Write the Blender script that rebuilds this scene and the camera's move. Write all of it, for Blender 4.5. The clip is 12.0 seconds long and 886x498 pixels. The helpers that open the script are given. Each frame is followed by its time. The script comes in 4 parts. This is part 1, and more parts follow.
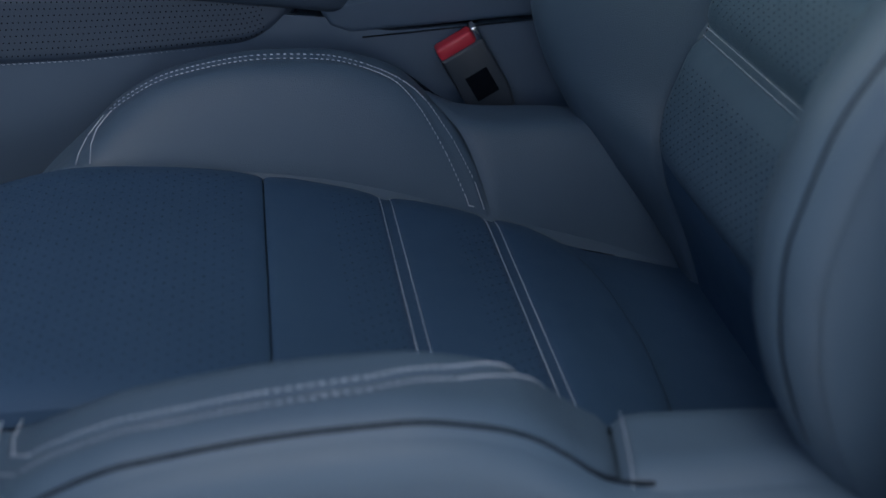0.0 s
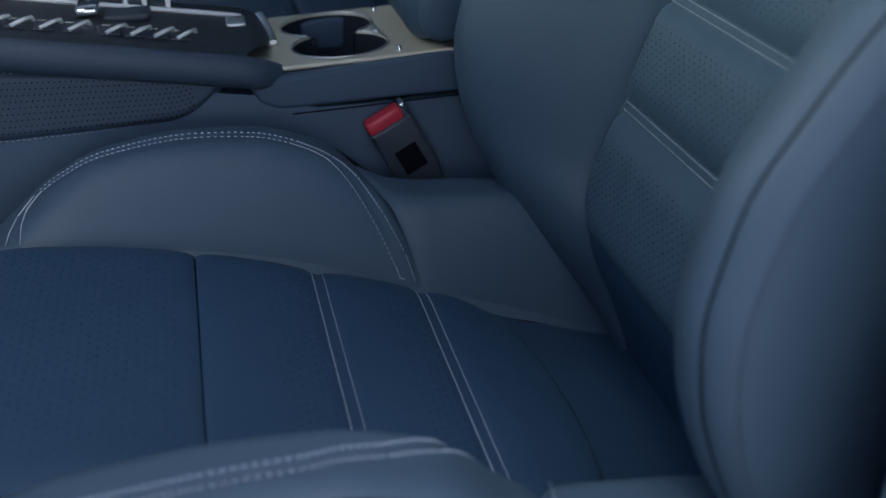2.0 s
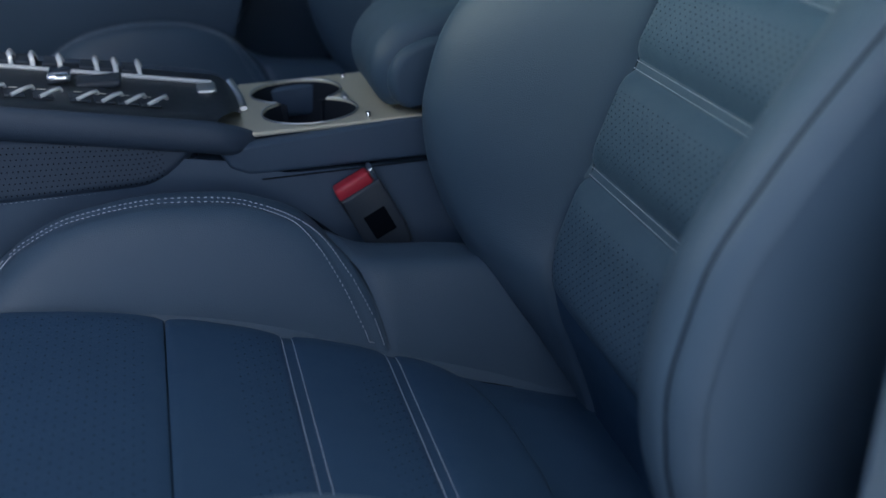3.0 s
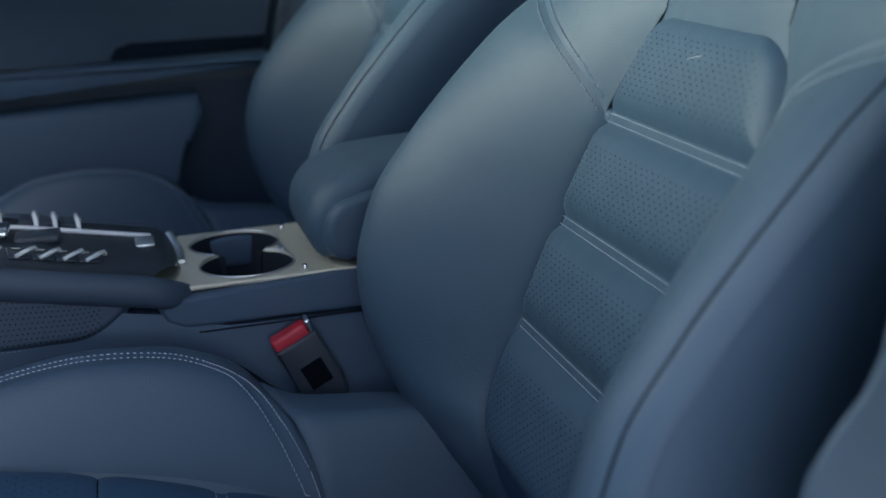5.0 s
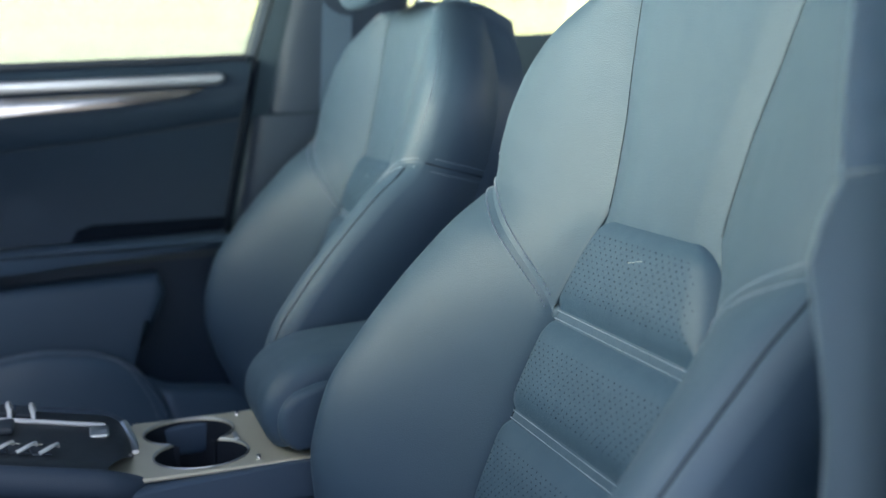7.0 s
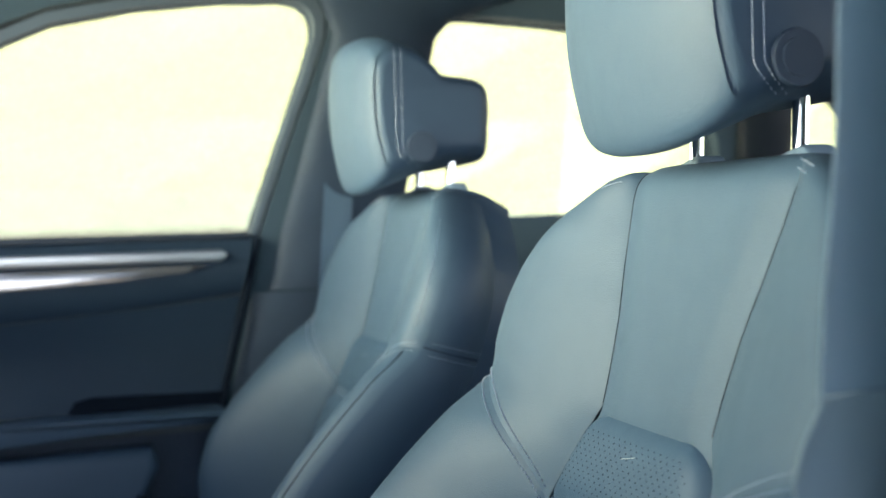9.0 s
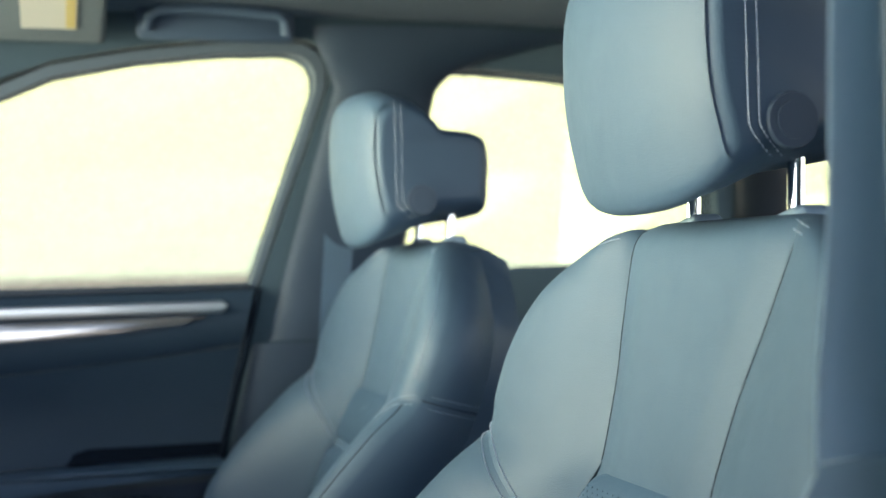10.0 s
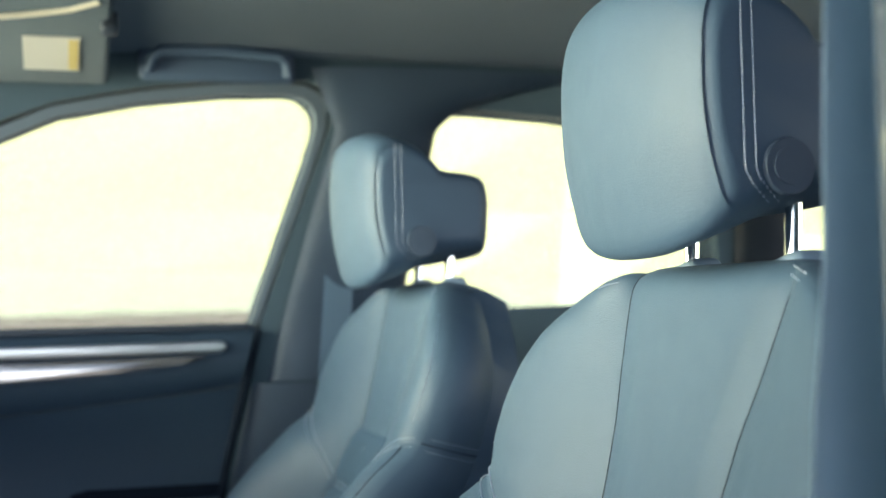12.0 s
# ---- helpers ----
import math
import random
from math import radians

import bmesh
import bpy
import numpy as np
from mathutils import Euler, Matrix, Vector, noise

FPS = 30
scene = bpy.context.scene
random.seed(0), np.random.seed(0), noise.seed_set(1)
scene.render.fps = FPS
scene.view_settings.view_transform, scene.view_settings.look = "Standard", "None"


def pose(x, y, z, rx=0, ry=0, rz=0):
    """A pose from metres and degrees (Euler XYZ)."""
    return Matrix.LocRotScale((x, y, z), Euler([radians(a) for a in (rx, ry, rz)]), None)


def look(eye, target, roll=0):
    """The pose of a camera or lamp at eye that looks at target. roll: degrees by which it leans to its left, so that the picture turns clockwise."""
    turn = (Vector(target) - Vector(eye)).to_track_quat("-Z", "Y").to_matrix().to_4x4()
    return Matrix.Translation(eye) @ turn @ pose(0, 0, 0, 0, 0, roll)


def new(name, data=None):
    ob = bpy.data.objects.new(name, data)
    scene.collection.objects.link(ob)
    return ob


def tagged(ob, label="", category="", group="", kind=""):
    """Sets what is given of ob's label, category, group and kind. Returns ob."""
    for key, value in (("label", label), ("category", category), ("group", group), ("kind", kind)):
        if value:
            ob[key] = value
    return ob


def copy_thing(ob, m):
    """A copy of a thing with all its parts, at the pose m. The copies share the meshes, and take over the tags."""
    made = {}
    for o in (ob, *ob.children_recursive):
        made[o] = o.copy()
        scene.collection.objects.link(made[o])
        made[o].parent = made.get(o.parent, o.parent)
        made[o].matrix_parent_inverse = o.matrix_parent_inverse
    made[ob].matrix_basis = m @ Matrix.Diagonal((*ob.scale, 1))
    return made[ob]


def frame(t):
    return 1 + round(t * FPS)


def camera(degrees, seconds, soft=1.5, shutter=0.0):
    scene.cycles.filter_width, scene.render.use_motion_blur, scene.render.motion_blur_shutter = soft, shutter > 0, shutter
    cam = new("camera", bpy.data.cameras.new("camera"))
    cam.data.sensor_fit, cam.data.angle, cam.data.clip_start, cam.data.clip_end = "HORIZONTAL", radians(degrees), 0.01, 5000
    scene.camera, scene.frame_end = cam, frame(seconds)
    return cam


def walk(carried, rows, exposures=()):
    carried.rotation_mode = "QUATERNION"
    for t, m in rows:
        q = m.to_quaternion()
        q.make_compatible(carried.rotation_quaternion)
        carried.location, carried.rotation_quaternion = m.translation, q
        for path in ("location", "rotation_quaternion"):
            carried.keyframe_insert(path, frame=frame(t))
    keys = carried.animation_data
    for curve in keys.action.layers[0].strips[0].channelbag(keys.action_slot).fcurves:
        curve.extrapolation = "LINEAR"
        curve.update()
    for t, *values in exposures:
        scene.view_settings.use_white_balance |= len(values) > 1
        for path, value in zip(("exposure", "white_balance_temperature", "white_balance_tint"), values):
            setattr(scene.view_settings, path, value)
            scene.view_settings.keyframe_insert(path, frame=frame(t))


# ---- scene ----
cam = camera(39.9, 12.0)
cam.data.dof.use_dof = True
cam.data.dof.focus_distance = 0.95
cam.data.dof.aperture_fstop = 5.4
PATH = [
    (0, (-0.489, -0.708, 1.23), (-0.279, 1.046, 0.293), -3.9),
    (0.5, (-0.487, -0.709, 1.232), (-0.254, 1.046, 0.301), -3.9),
    (1, (-0.486, -0.711, 1.235), (-0.228, 1.051, 0.324), -3.7),
    (1.5, (-0.487, -0.714, 1.237), (-0.195, 1.057, 0.356), -3.6),
    (2, (-0.486, -0.717, 1.243), (-0.16, 1.063, 0.391), -3.5),
    (2.5, (-0.486, -0.721, 1.242), (-0.129, 1.074, 0.436), -3.2),
    (3, (-0.486, -0.725, 1.247), (-0.099, 1.084, 0.487), -3.0),
    (5, (-0.474, -0.739, 1.273), (0.017, 1.114, 0.703), -2.8),
    (5.5, (-0.471, -0.742, 1.281), (0.043, 1.121, 0.765), -2.8),
    (6, (-0.47, -0.746, 1.288), (0.073, 1.125, 0.837), -2.7),
    (6.5, (-0.47, -0.752, 1.295), (0.092, 1.128, 0.907), -2.5),
    (7, (-0.469, -0.757, 1.304), (0.108, 1.132, 0.988), -2.4),
    (7.5, (-0.471, -0.763, 1.311), (0.116, 1.133, 1.069), -2.2),
    (9.5, (-0.483, -0.788, 1.336), (0.124, 1.118, 1.327), -1.4),
    (10, (-0.483, -0.79, 1.34), (0.124, 1.116, 1.362), -1.4),
    (10.5, (-0.482, -0.791, 1.343), (0.124, 1.115, 1.389), -1.3),
    (11, (-0.484, -0.794, 1.344), (0.123, 1.111, 1.403), -1.3),
    (11.5, (-0.484, -0.795, 1.345), (0.123, 1.11, 1.416), -1.2),
    (12, (-0.481, -0.792, 1.345), (0.124, 1.112, 1.428), -1.3),
]
walk(cam, [(t, look(eye, target, roll)) for t, eye, target, roll in PATH],
     exposures=((0, -0.04, 6500, 8), (3, -0.03, 5950, 7.5), (5.5, 0.18, 6000, 7.5), (7.5, 0.42, 6300, 6.5), (9.5, 0.39, 6400, 6), (12, 0.41, 6400, 6)))

# ---- light ----
SUN_DIR = Vector((-0.05, -0.42, 0.91)).normalized()
world = bpy.data.worlds.new("sky")
scene.world = world
world.use_nodes = True
wn = world.node_tree.nodes
wl = world.node_tree.links
sky = wn.new("ShaderNodeTexSky")
sky.sky_type = "NISHITA"
sky.sun_disc = False
sky.sun_elevation = math.asin(SUN_DIR.z)
sky.sun_rotation = math.atan2(SUN_DIR.x, SUN_DIR.y)
sky.dust_density = 2.6
sky.ozone_density = 2.0
wn["Background"].inputs["Strength"].default_value = 0.15
wl.new(sky.outputs[0], wn["Background"].inputs["Color"])

sun_data = bpy.data.lights.new("sun", "SUN")
sun_data.energy = 1.0
sun_data.angle = radians(35.0)
sun_data.color = (1.0, 0.96, 0.90)
sun = new("sun", sun_data)
sun.matrix_world = look(SUN_DIR * 20, (0, 0, 0))

# the sky's light in the windscreen opening
screen_data = bpy.data.lights.new("windscreen_light", "AREA")
screen_data.shape = "RECTANGLE"
screen_data.size, screen_data.size_y = 1.25, 0.34
screen_data.energy = 7.8
screen_data.spread = radians(90.0)
screen_data.color = (1.0, 0.98, 0.72)
screen = new("windscreen_light", screen_data)
screen.matrix_world = look((-0.84, 0.37, 1.50), (0.0, 0.37, 1.49))


# ---- materials ----
def material(name, colour, rough=0.5, metal=0.0, vary=0.12, scale=6.0, grain=0.0, grain_scale=900.0, coat=0.0, emit=0.0, spec=0.5, sheen=0.0):
    m = bpy.data.materials.new(name)
    m.use_nodes = True
    n, l = m.node_tree.nodes, m.node_tree.links
    b = n["Principled BSDF"]
    tc = n.new("ShaderNodeTexCoord")
    big = n.new("ShaderNodeTexNoise")
    big.inputs["Scale"].default_value = scale
    big.inputs["Detail"].default_value = 5.0
    l.new(tc.outputs["Object"], big.inputs["Vector"])
    mix = n.new("ShaderNodeMix")
    mix.data_type = "RGBA"
    mix.inputs[6].default_value = (*[c * (1 - vary) for c in colour], 1)
    mix.inputs[7].default_value = (*[min(1, c * (1 + vary)) for c in colour], 1)
    l.new(big.outputs["Fac"], mix.inputs[0])
    l.new(mix.outputs[2], b.inputs["Base Color"])
    r = n.new("ShaderNodeMapRange")
    r.inputs["To Min"].default_value = max(0.02, rough - 0.07)
    r.inputs["To Max"].default_value = min(1.0, rough + 0.07)
    fine = n.new("ShaderNodeTexNoise")
    fine.inputs["Scale"].default_value = scale * 7
    fine.inputs["Detail"].default_value = 4.0
    l.new(tc.outputs["Object"], fine.inputs["Vector"])
    l.new(fine.outputs["Fac"], r.inputs["Value"])
    l.new(r.outputs["Result"], b.inputs["Roughness"])
    b.inputs["Metallic"].default_value = metal
    b.inputs["Specular IOR Level"].default_value = spec
    b.inputs["Coat Weight"].default_value = coat
    if sheen:
        b.inputs["Sheen Weight"].default_value = sheen
        b.inputs["Sheen Roughness"].default_value = 0.5
    if emit:
        l.new(mix.outputs[2], b.inputs["Emission Color"])
        b.inputs["Emission Strength"].default_value = emit
    if grain:
        vor = n.new("ShaderNodeTexVoronoi")
        vor.inputs["Scale"].default_value = grain_scale
        l.new(tc.outputs["Object"], vor.inputs["Vector"])
        bump = n.new("ShaderNodeBump")
        bump.inputs["Strength"].default_value = grain
        bump.inputs["Distance"].default_value = 0.0006
        l.new(vor.outputs["Distance"], bump.inputs["Height"])
        soft = n.new("ShaderNodeBump")
        soft.inputs["Strength"].default_value = 0.25
        soft.inputs["Distance"].default_value = 0.004
        wav = n.new("ShaderNodeTexNoise")
        wav.inputs["Scale"].default_value = 22.0
        wav.inputs["Detail"].default_value = 2.0
        l.new(tc.outputs["Object"], wav.inputs["Vector"])
        l.new(wav.outputs["Fac"], soft.inputs["Height"])
        l.new(soft.outputs["Normal"], bump.inputs["Normal"])
        l.new(bump.outputs["Normal"], b.inputs["Normal"])
    return m


LEATHER = material("leather_blue_grey", (0.058, 0.098, 0.153), 0.50, grain=0.30, spec=0.38, grain_scale=1000)
# the same leather, darkened in colour for the shade low in the seat
LEATHER_SHADED = material("leather_shaded", (0.028, 0.064, 0.126), 0.56, grain=0.35, grain_scale=1000, spec=0.24)
LEATHER_RIB = material("leather_rib", (0.047, 0.088, 0.146), 0.50, grain=0.35, grain_scale=1000, spec=0.40)
LEATHER_DARK = material("leather_dark", (0.048, 0.072, 0.112), 0.55, grain=0.3, grain_scale=1000, spec=0.4)
THREAD = material("thread", (0.38, 0.44, 0.55), 0.55, vary=0.1, scale=200, spec=0.6)
HOLE = material("hole_dark", (0.004, 0.006, 0.010), 0.95, spec=0.05)
# near-black: shade painted into seat creases and the pull recess; also piping and gaps
GROOVE = material("seam_shade_and_piping", (0.008, 0.013, 0.022), 0.9, spec=0.08)
PLASTIC = material("plastic_blue_black", (0.070, 0.110, 0.172), 0.50, grain=0.25, grain_scale=1400)
PLASTIC_DARK = material("plastic_black", (0.034, 0.046, 0.064), 0.42, grain=0.15, grain_scale=1600)
PLASTIC_GREY = material("pillar_grey", (0.23, 0.32, 0.42), 0.6, grain=0.3, grain_scale=1200)
FRAME = material("window_frame_trim", (0.115, 0.150, 0.185), 0.6, grain=0.3, grain_scale=1200)
FABRIC = material("pillar_fabric", (0.19, 0.30, 0.43), 0.85, grain=0.5, grain_scale=1800, sheen=0.3)
HEADLINER = material("headliner", (0.060, 0.100, 0.130), 0.92, grain=0.5, grain_scale=1500, sheen=0.2)
WELL = material("cup_rubber", (0.018, 0.024, 0.036), 0.75, vary=0.15, scale=40, spec=0.3)
DECK = material("satin_switch_panel", (0.070, 0.090, 0.115), 0.32, vary=0.1, scale=20, spec=0.6)
CHAMPAGNE = material("brushed_champagne", (0.66, 0.62, 0.50), 0.40, metal=0.2, vary=0.06, scale=30)
CHROME = material("chrome", (0.82, 0.84, 0.86), 0.12, metal=1.0, vary=0.02)
SILVER = material("satin_silver", (0.60, 0.62, 0.64), 0.30, metal=0.9, vary=0.03)
GLOSS = material("gloss_trim", (0.42, 0.40, 0.40), 0.10, metal=0.7, coat=0.6, vary=0.25, scale=9)
TIP = material("switch_silver", (0.93, 0.94, 0.95), 0.25, metal=0.25, vary=0.02)
RED = material("buckle_red", (0.55, 0.035, 0.06), 0.35, vary=0.06)
CARPET = material("carpet", (0.018, 0.022, 0.028), 0.95, grain=0.8, grain_scale=500)
LABEL = material("label_white", (0.62, 0.60, 0.54), 0.6, vary=0.08)
LABEL_YELLOW = material("label_yellow", (0.62, 0.50, 0.20), 0.6)
GLASSY = bpy.data.materials.new("window_glass")
GLASSY.use_nodes = True
gb = GLASSY.node_tree.nodes["Principled BSDF"]
gb.inputs["Transmission Weight"].default_value = 1.0
gb.inputs["Roughness"].default_value = 0.0
gb.inputs["IOR"].default_value = 1.02
gb.inputs["Base Color"].default_value = (0.97, 1.0, 0.98, 1)
PAINT = material("body_paint", (0.10, 0.12, 0.15), 0.25, coat=1.0, vary=0.03)
GRASS = material("dry_field", (0.66, 0.58, 0.46), 0.95, vary=0.12, scale=0.3)
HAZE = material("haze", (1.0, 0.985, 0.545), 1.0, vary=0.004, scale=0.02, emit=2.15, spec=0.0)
# glow of the unseen half ring, added to brighten faces towards the open door
COOL_FILL = material("cool_fill_glow", (0.88, 0.92, 1.0), 1.0, vary=0.01, scale=0.02, emit=3.6, spec=0.0)
# land that glows by itself, in place of daylight and haze on it
LAND_GLOW = material("land_glow", (0.92, 1.0, 0.72), 1.0, vary=0.02, scale=0.05, emit=1.65, spec=0.0)
for m in (HAZE, COOL_FILL, LAND_GLOW):
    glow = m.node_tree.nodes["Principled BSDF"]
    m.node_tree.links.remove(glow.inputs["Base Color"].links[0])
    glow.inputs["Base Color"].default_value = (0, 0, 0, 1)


# ---- mesh helpers ----
def part(name, bm, mat, parent=None, label="", smooth=True):
    bmesh.ops.recalc_face_normals(bm, faces=bm.faces)
    me = bpy.data.meshes.new(name)
    bm.to_mesh(me)
    bm.free()
    if smooth:
        me.polygons.foreach_set("use_smooth", [True] * len(me.polygons))
        me.set_sharp_from_angle(angle=radians(42))
    me.materials.append(mat)
    ob = new(name, me)
    if parent:
        ob.parent = parent
    if label:
        ob["label"] = label
    return ob


def thing(name, label, category, group="", kind="", at=(0, 0, 0)):
    ob = new(name)
    ob.location = at
    ob.empty_display_size = 0.05
    return tagged(ob, label, category, group, kind)


def lerp(a, b, t):
    return a + (b - a) * t


def table(*pairs):
    xs, ys = [p[0] for p in pairs], [p[1] for p in pairs]
    h = [xs[i + 1] - xs[i] for i in range(len(xs) - 1)]
    d = [(ys[i + 1] - ys[i]) / h[i] for i in range(len(h))]
    m = [d[0]] + [0 if d[i - 1] * d[i] <= 0 else 2 * d[i - 1] * d[i] / (d[i - 1] + d[i]) for i in range(1, len(d))] + [d[-1]]

    def f(x):
        if x <= xs[0]:
            return ys[0]
        if x >= xs[-1]:
            return ys[-1]
        i = max(k for k in range(len(h)) if xs[k] <= x)
        t = (x - xs[i]) / h[i]
        return (ys[i] * (2 * t ** 3 - 3 * t * t + 1) + h[i] * m[i] * (t ** 3 - 2 * t * t + t)
                + ys[i + 1] * (3 * t * t - 2 * t ** 3) + h[i] * m[i + 1] * (t ** 3 - t * t))
    return f


def eased(n, k=0.6):
    """0 to 1 in n steps, closer together at both ends."""
    return [lerp(i / n, 0.5 - 0.5 * math.cos(math.pi * i / n), k) for i in range(n + 1)]


def sheet(fn, us, vs, close_u=False):
    bm = bmesh.new()
    rows = [[bm.verts.new(fn(u, v)) for u in us] for v in vs]
    for a, b in zip(rows, rows[1:]):
        for i in range(len(us) - 1):
            bm.faces.new((a[i], a[i + 1], b[i + 1], b[i]))
        if close_u:
            bm.faces.new((a[-1], a[0], b[0], b[-1]))
    return bm, rows


def box(bm, lo, hi, bevel=0.0, segments=3):
    r = bmesh.ops.create_cube(bm, size=1.0)
    vs = r["verts"]
    for v in vs:
        v.co = Vector([lerp(lo[i], hi[i], v.co[i] + 0.5) for i in range(3)])
    if bevel:
        es = list({e for v in vs for e in v.link_edges})
        bmesh.ops.bevel(bm, geom=es, offset=bevel, segments=segments, affect="EDGES", profile=0.5)


def tube(pts, r, n=8, bm=None, flat=1.0):
    bm = bm or bmesh.new()
    rings = []
    for i, p in enumerate(pts):
        a, b = Vector(pts[max(0, i - 1)]), Vector(pts[min(len(pts) - 1, i + 1)])
        q = (b - a).normalized().to_track_quat("Z", "Y")
        rings.append([bm.verts.new(Vector(p) + q @ Vector((r * math.cos(2 * math.pi * k / n), flat * r * math.sin(2 * math.pi * k / n), 0))) for k in range(n)])
    for a, b in zip(rings, rings[1:]):
        for k in range(n):
            bm.faces.new((a[k], a[(k + 1) % n], b[(k + 1) % n], b[k]))
    bm.faces.new(rings[0])
    bm.faces.new(rings[-1])
    return bm


def prism(bm, outline, lo, hi, axis="y", bevel=0.0, segments=2):
    """A solid from a closed outline; axis is the way along which it is drawn out."""
    def at(p, d):
        return {"y": (p[0], d, p[1]), "x": (d, p[0], p[1]), "z": (p[0], p[1], d)}[axis]
    a = [bm.verts.new(at(p, lo)) for p in outline]
    b = [bm.verts.new(at(p, hi)) for p in outline]
    fs = [bm.faces.new(a), bm.faces.new(b)]
    n = len(outline)
    for i in range(n):
        bm.faces.new((a[i], a[(i + 1) % n], b[(i + 1) % n], b[i]))
    if bevel:
        es = list({e for f in fs for e in f.edges})
        bmesh.ops.bevel(bm, geom=es, offset=bevel, segments=segments, affect="EDGES", profile=0.5)


def rounded(outline, steps=4):
    """A closed outline with its corners eased."""
    n, out = len(outline), []
    for i in range(n):
        p = [Vector(outline[(i + k) % n]) for k in (-1, 0, 1, 2)]
        for j in range(steps):
            t = j / steps
            out.append(0.5 * ((2 * p[1]) + (p[2] - p[0]) * t + (2 * p[0] - 5 * p[1] + 4 * p[2] - p[3]) * t * t + (3 * p[1] - p[0] - 3 * p[2] + p[3]) * t ** 3))
    return out


def stitches(rows_fn, n, length=0.0034, wide=0.0005, lift=0.0004):
    """Small raised threads along a curve: rows_fn(t) gives a place and the way out of the surface."""
    bm = bmesh.new()
    for i in range(n):
        p, nrm = rows_fn((i + 0.5) / n)
        q, _ = rows_fn(min(1.0, (i + 0.5) / n + 0.004))
        q0, _ = rows_fn(max(0.0, (i + 0.5) / n - 0.004))
        d = (Vector(q) - Vector(q0)).normalized()
        nrm = Vector(nrm).normalized()
        s = d.cross(nrm).normalized()
        c = Vector(p) + nrm * lift
        d = (d + 0.18 * s).normalized()
        ring = []
        for e, h in ((-0.5, 0.0), (-0.3, wide), (0.3, wide), (0.5, 0.0)):
            ring.append([bm.verts.new(c + d * length * e + s * wide * k + nrm * (h if k == 0 else -wide)) for k in (-1, 0, 1)])
        for a, b in zip(ring, ring[1:]):
            for k in (0, 1):
                bm.faces.new((a[k], a[k + 1], b[k + 1], b[k]))
    return bm


def dots(places, r=0.0006, n=6):
    bm = bmesh.new()
    for p, nrm in places:
        q = Vector(nrm).to_track_quat("Z", "Y")
        bm.faces.new([bm.verts.new(Vector(p) + Vector(nrm) * 0.0003 + q @ Vector((r * math.cos(2 * math.pi * k / n), r * math.sin(2 * math.pi * k / n), 0))) for k in range(n)])
    return bm


# ---- seat: back ----
# local frame of the back: y across, v up along the back, w forward out of it
UP = Vector((0.375, 0, 0.927))
OUT = Vector((-0.927, 0, 0.375))
FOOT = Vector((-0.25, 0, 0.76))
crest = table((-0.06, -0.10), (-0.02, -0.085), (0.013, -0.045), (0.05, 0.010), (0.08, 0.045), (0.107, 0.072), (0.146, 0.099), (0.19, 0.115), (0.235, 0.118), (0.29, 0.106),
              (0.34, 0.089), (0.40, 0.064), (0.455, 0.038), (0.52, 0.033), (0.58, 0.026), (0.62, 0.014), (0.65, 0.006))
foot_w = table((-0.06, -0.095), (-0.02, -0.080), (0.03, -0.045), (0.07, -0.012), (0.10, 0.0), (0.2, 0.0))
half = table((-0.06, 0.22), (0.0, 0.240), (0.05, 0.262), (0.1, 0.272), (0.2, 0.276), (0.35, 0.272), (0.43, 0.264), (0.455, 0.259), (0.48, 0.266), (0.51, 0.268),
             (0.54, 0.262), (0.57, 0.245), (0.60, 0.213), (0.62, 0.183), (0.64, 0.150), (0.65, 0.130))
inner = table((-0.06, 0.12), (0.09, 0.142), (0.13, 0.152), (0.19, 0.148), (0.28, 0.141), (0.365, 0.123), (0.42, 0.103), (0.44, 0.091), (0.455, 0.083), (0.515, 0.089), (0.568, 0.102), (0.62, 0.113), (0.65, 0.118))
insert_half = table((0.082, 0.04), (0.086, 0.10), (0.10, 0.132), (0.13, 0.150), (0.19, 0.148), (0.28, 0.141), (0.365, 0.123), (0.39, 0.113), (0.41, 0.106), (0.43, 0.096), (0.442, 0.085), (0.449, 0.068), (0.4535, 0.03))
BACK_TOP = 0.655


def back_w(y, v):
    a, h = abs(y), half(v)
    b = inner(v)
    yc = h - 0.028
    t = min(1.0, max(0.0, (a - b) / max(0.01, yc - b)))
    w = lerp(foot_w(v), crest(v), math.sin(t * math.pi / 2) ** 1.1)
    if v > 0.45:
        w += 0.018 * min(1.0, (v - 0.45) / 0.17)
    r = 0.030
    if a > h - r:
        k = min(1.0, (a - (h - r)) / r)
        w -= r * (1 - math.sqrt(max(0.0, 1 - k * k)))
    r = 0.028
    if v > BACK_TOP - r:
        k = min(1.0, (v - (BACK_TOP - r)) / r)
        w -= r * (1 - math.sqrt(max(0.0, 1 - k * k)))
    return w


def back_p(y, v, w):
    return FOOT + UP * v + OUT * w + Vector((0, y, 0))


def back_n(y, v):
    e = 0.002
    a = back_p(y + e, v, back_w(y + e, v)) - back_p(y - e, v, back_w(y - e, v))
    b = back_p(y, v + e, back_w(y, v + e)) - back_p(y, v - e, back_w(y, v - e))
    n = a.cross(b).normalized()
    return n if n.dot(OUT) > 0 else -n


def dip(d, deep=0.007, wide=0.005):
    return -deep * math.exp(-(max(0.0, d) / wide) ** 1.5)


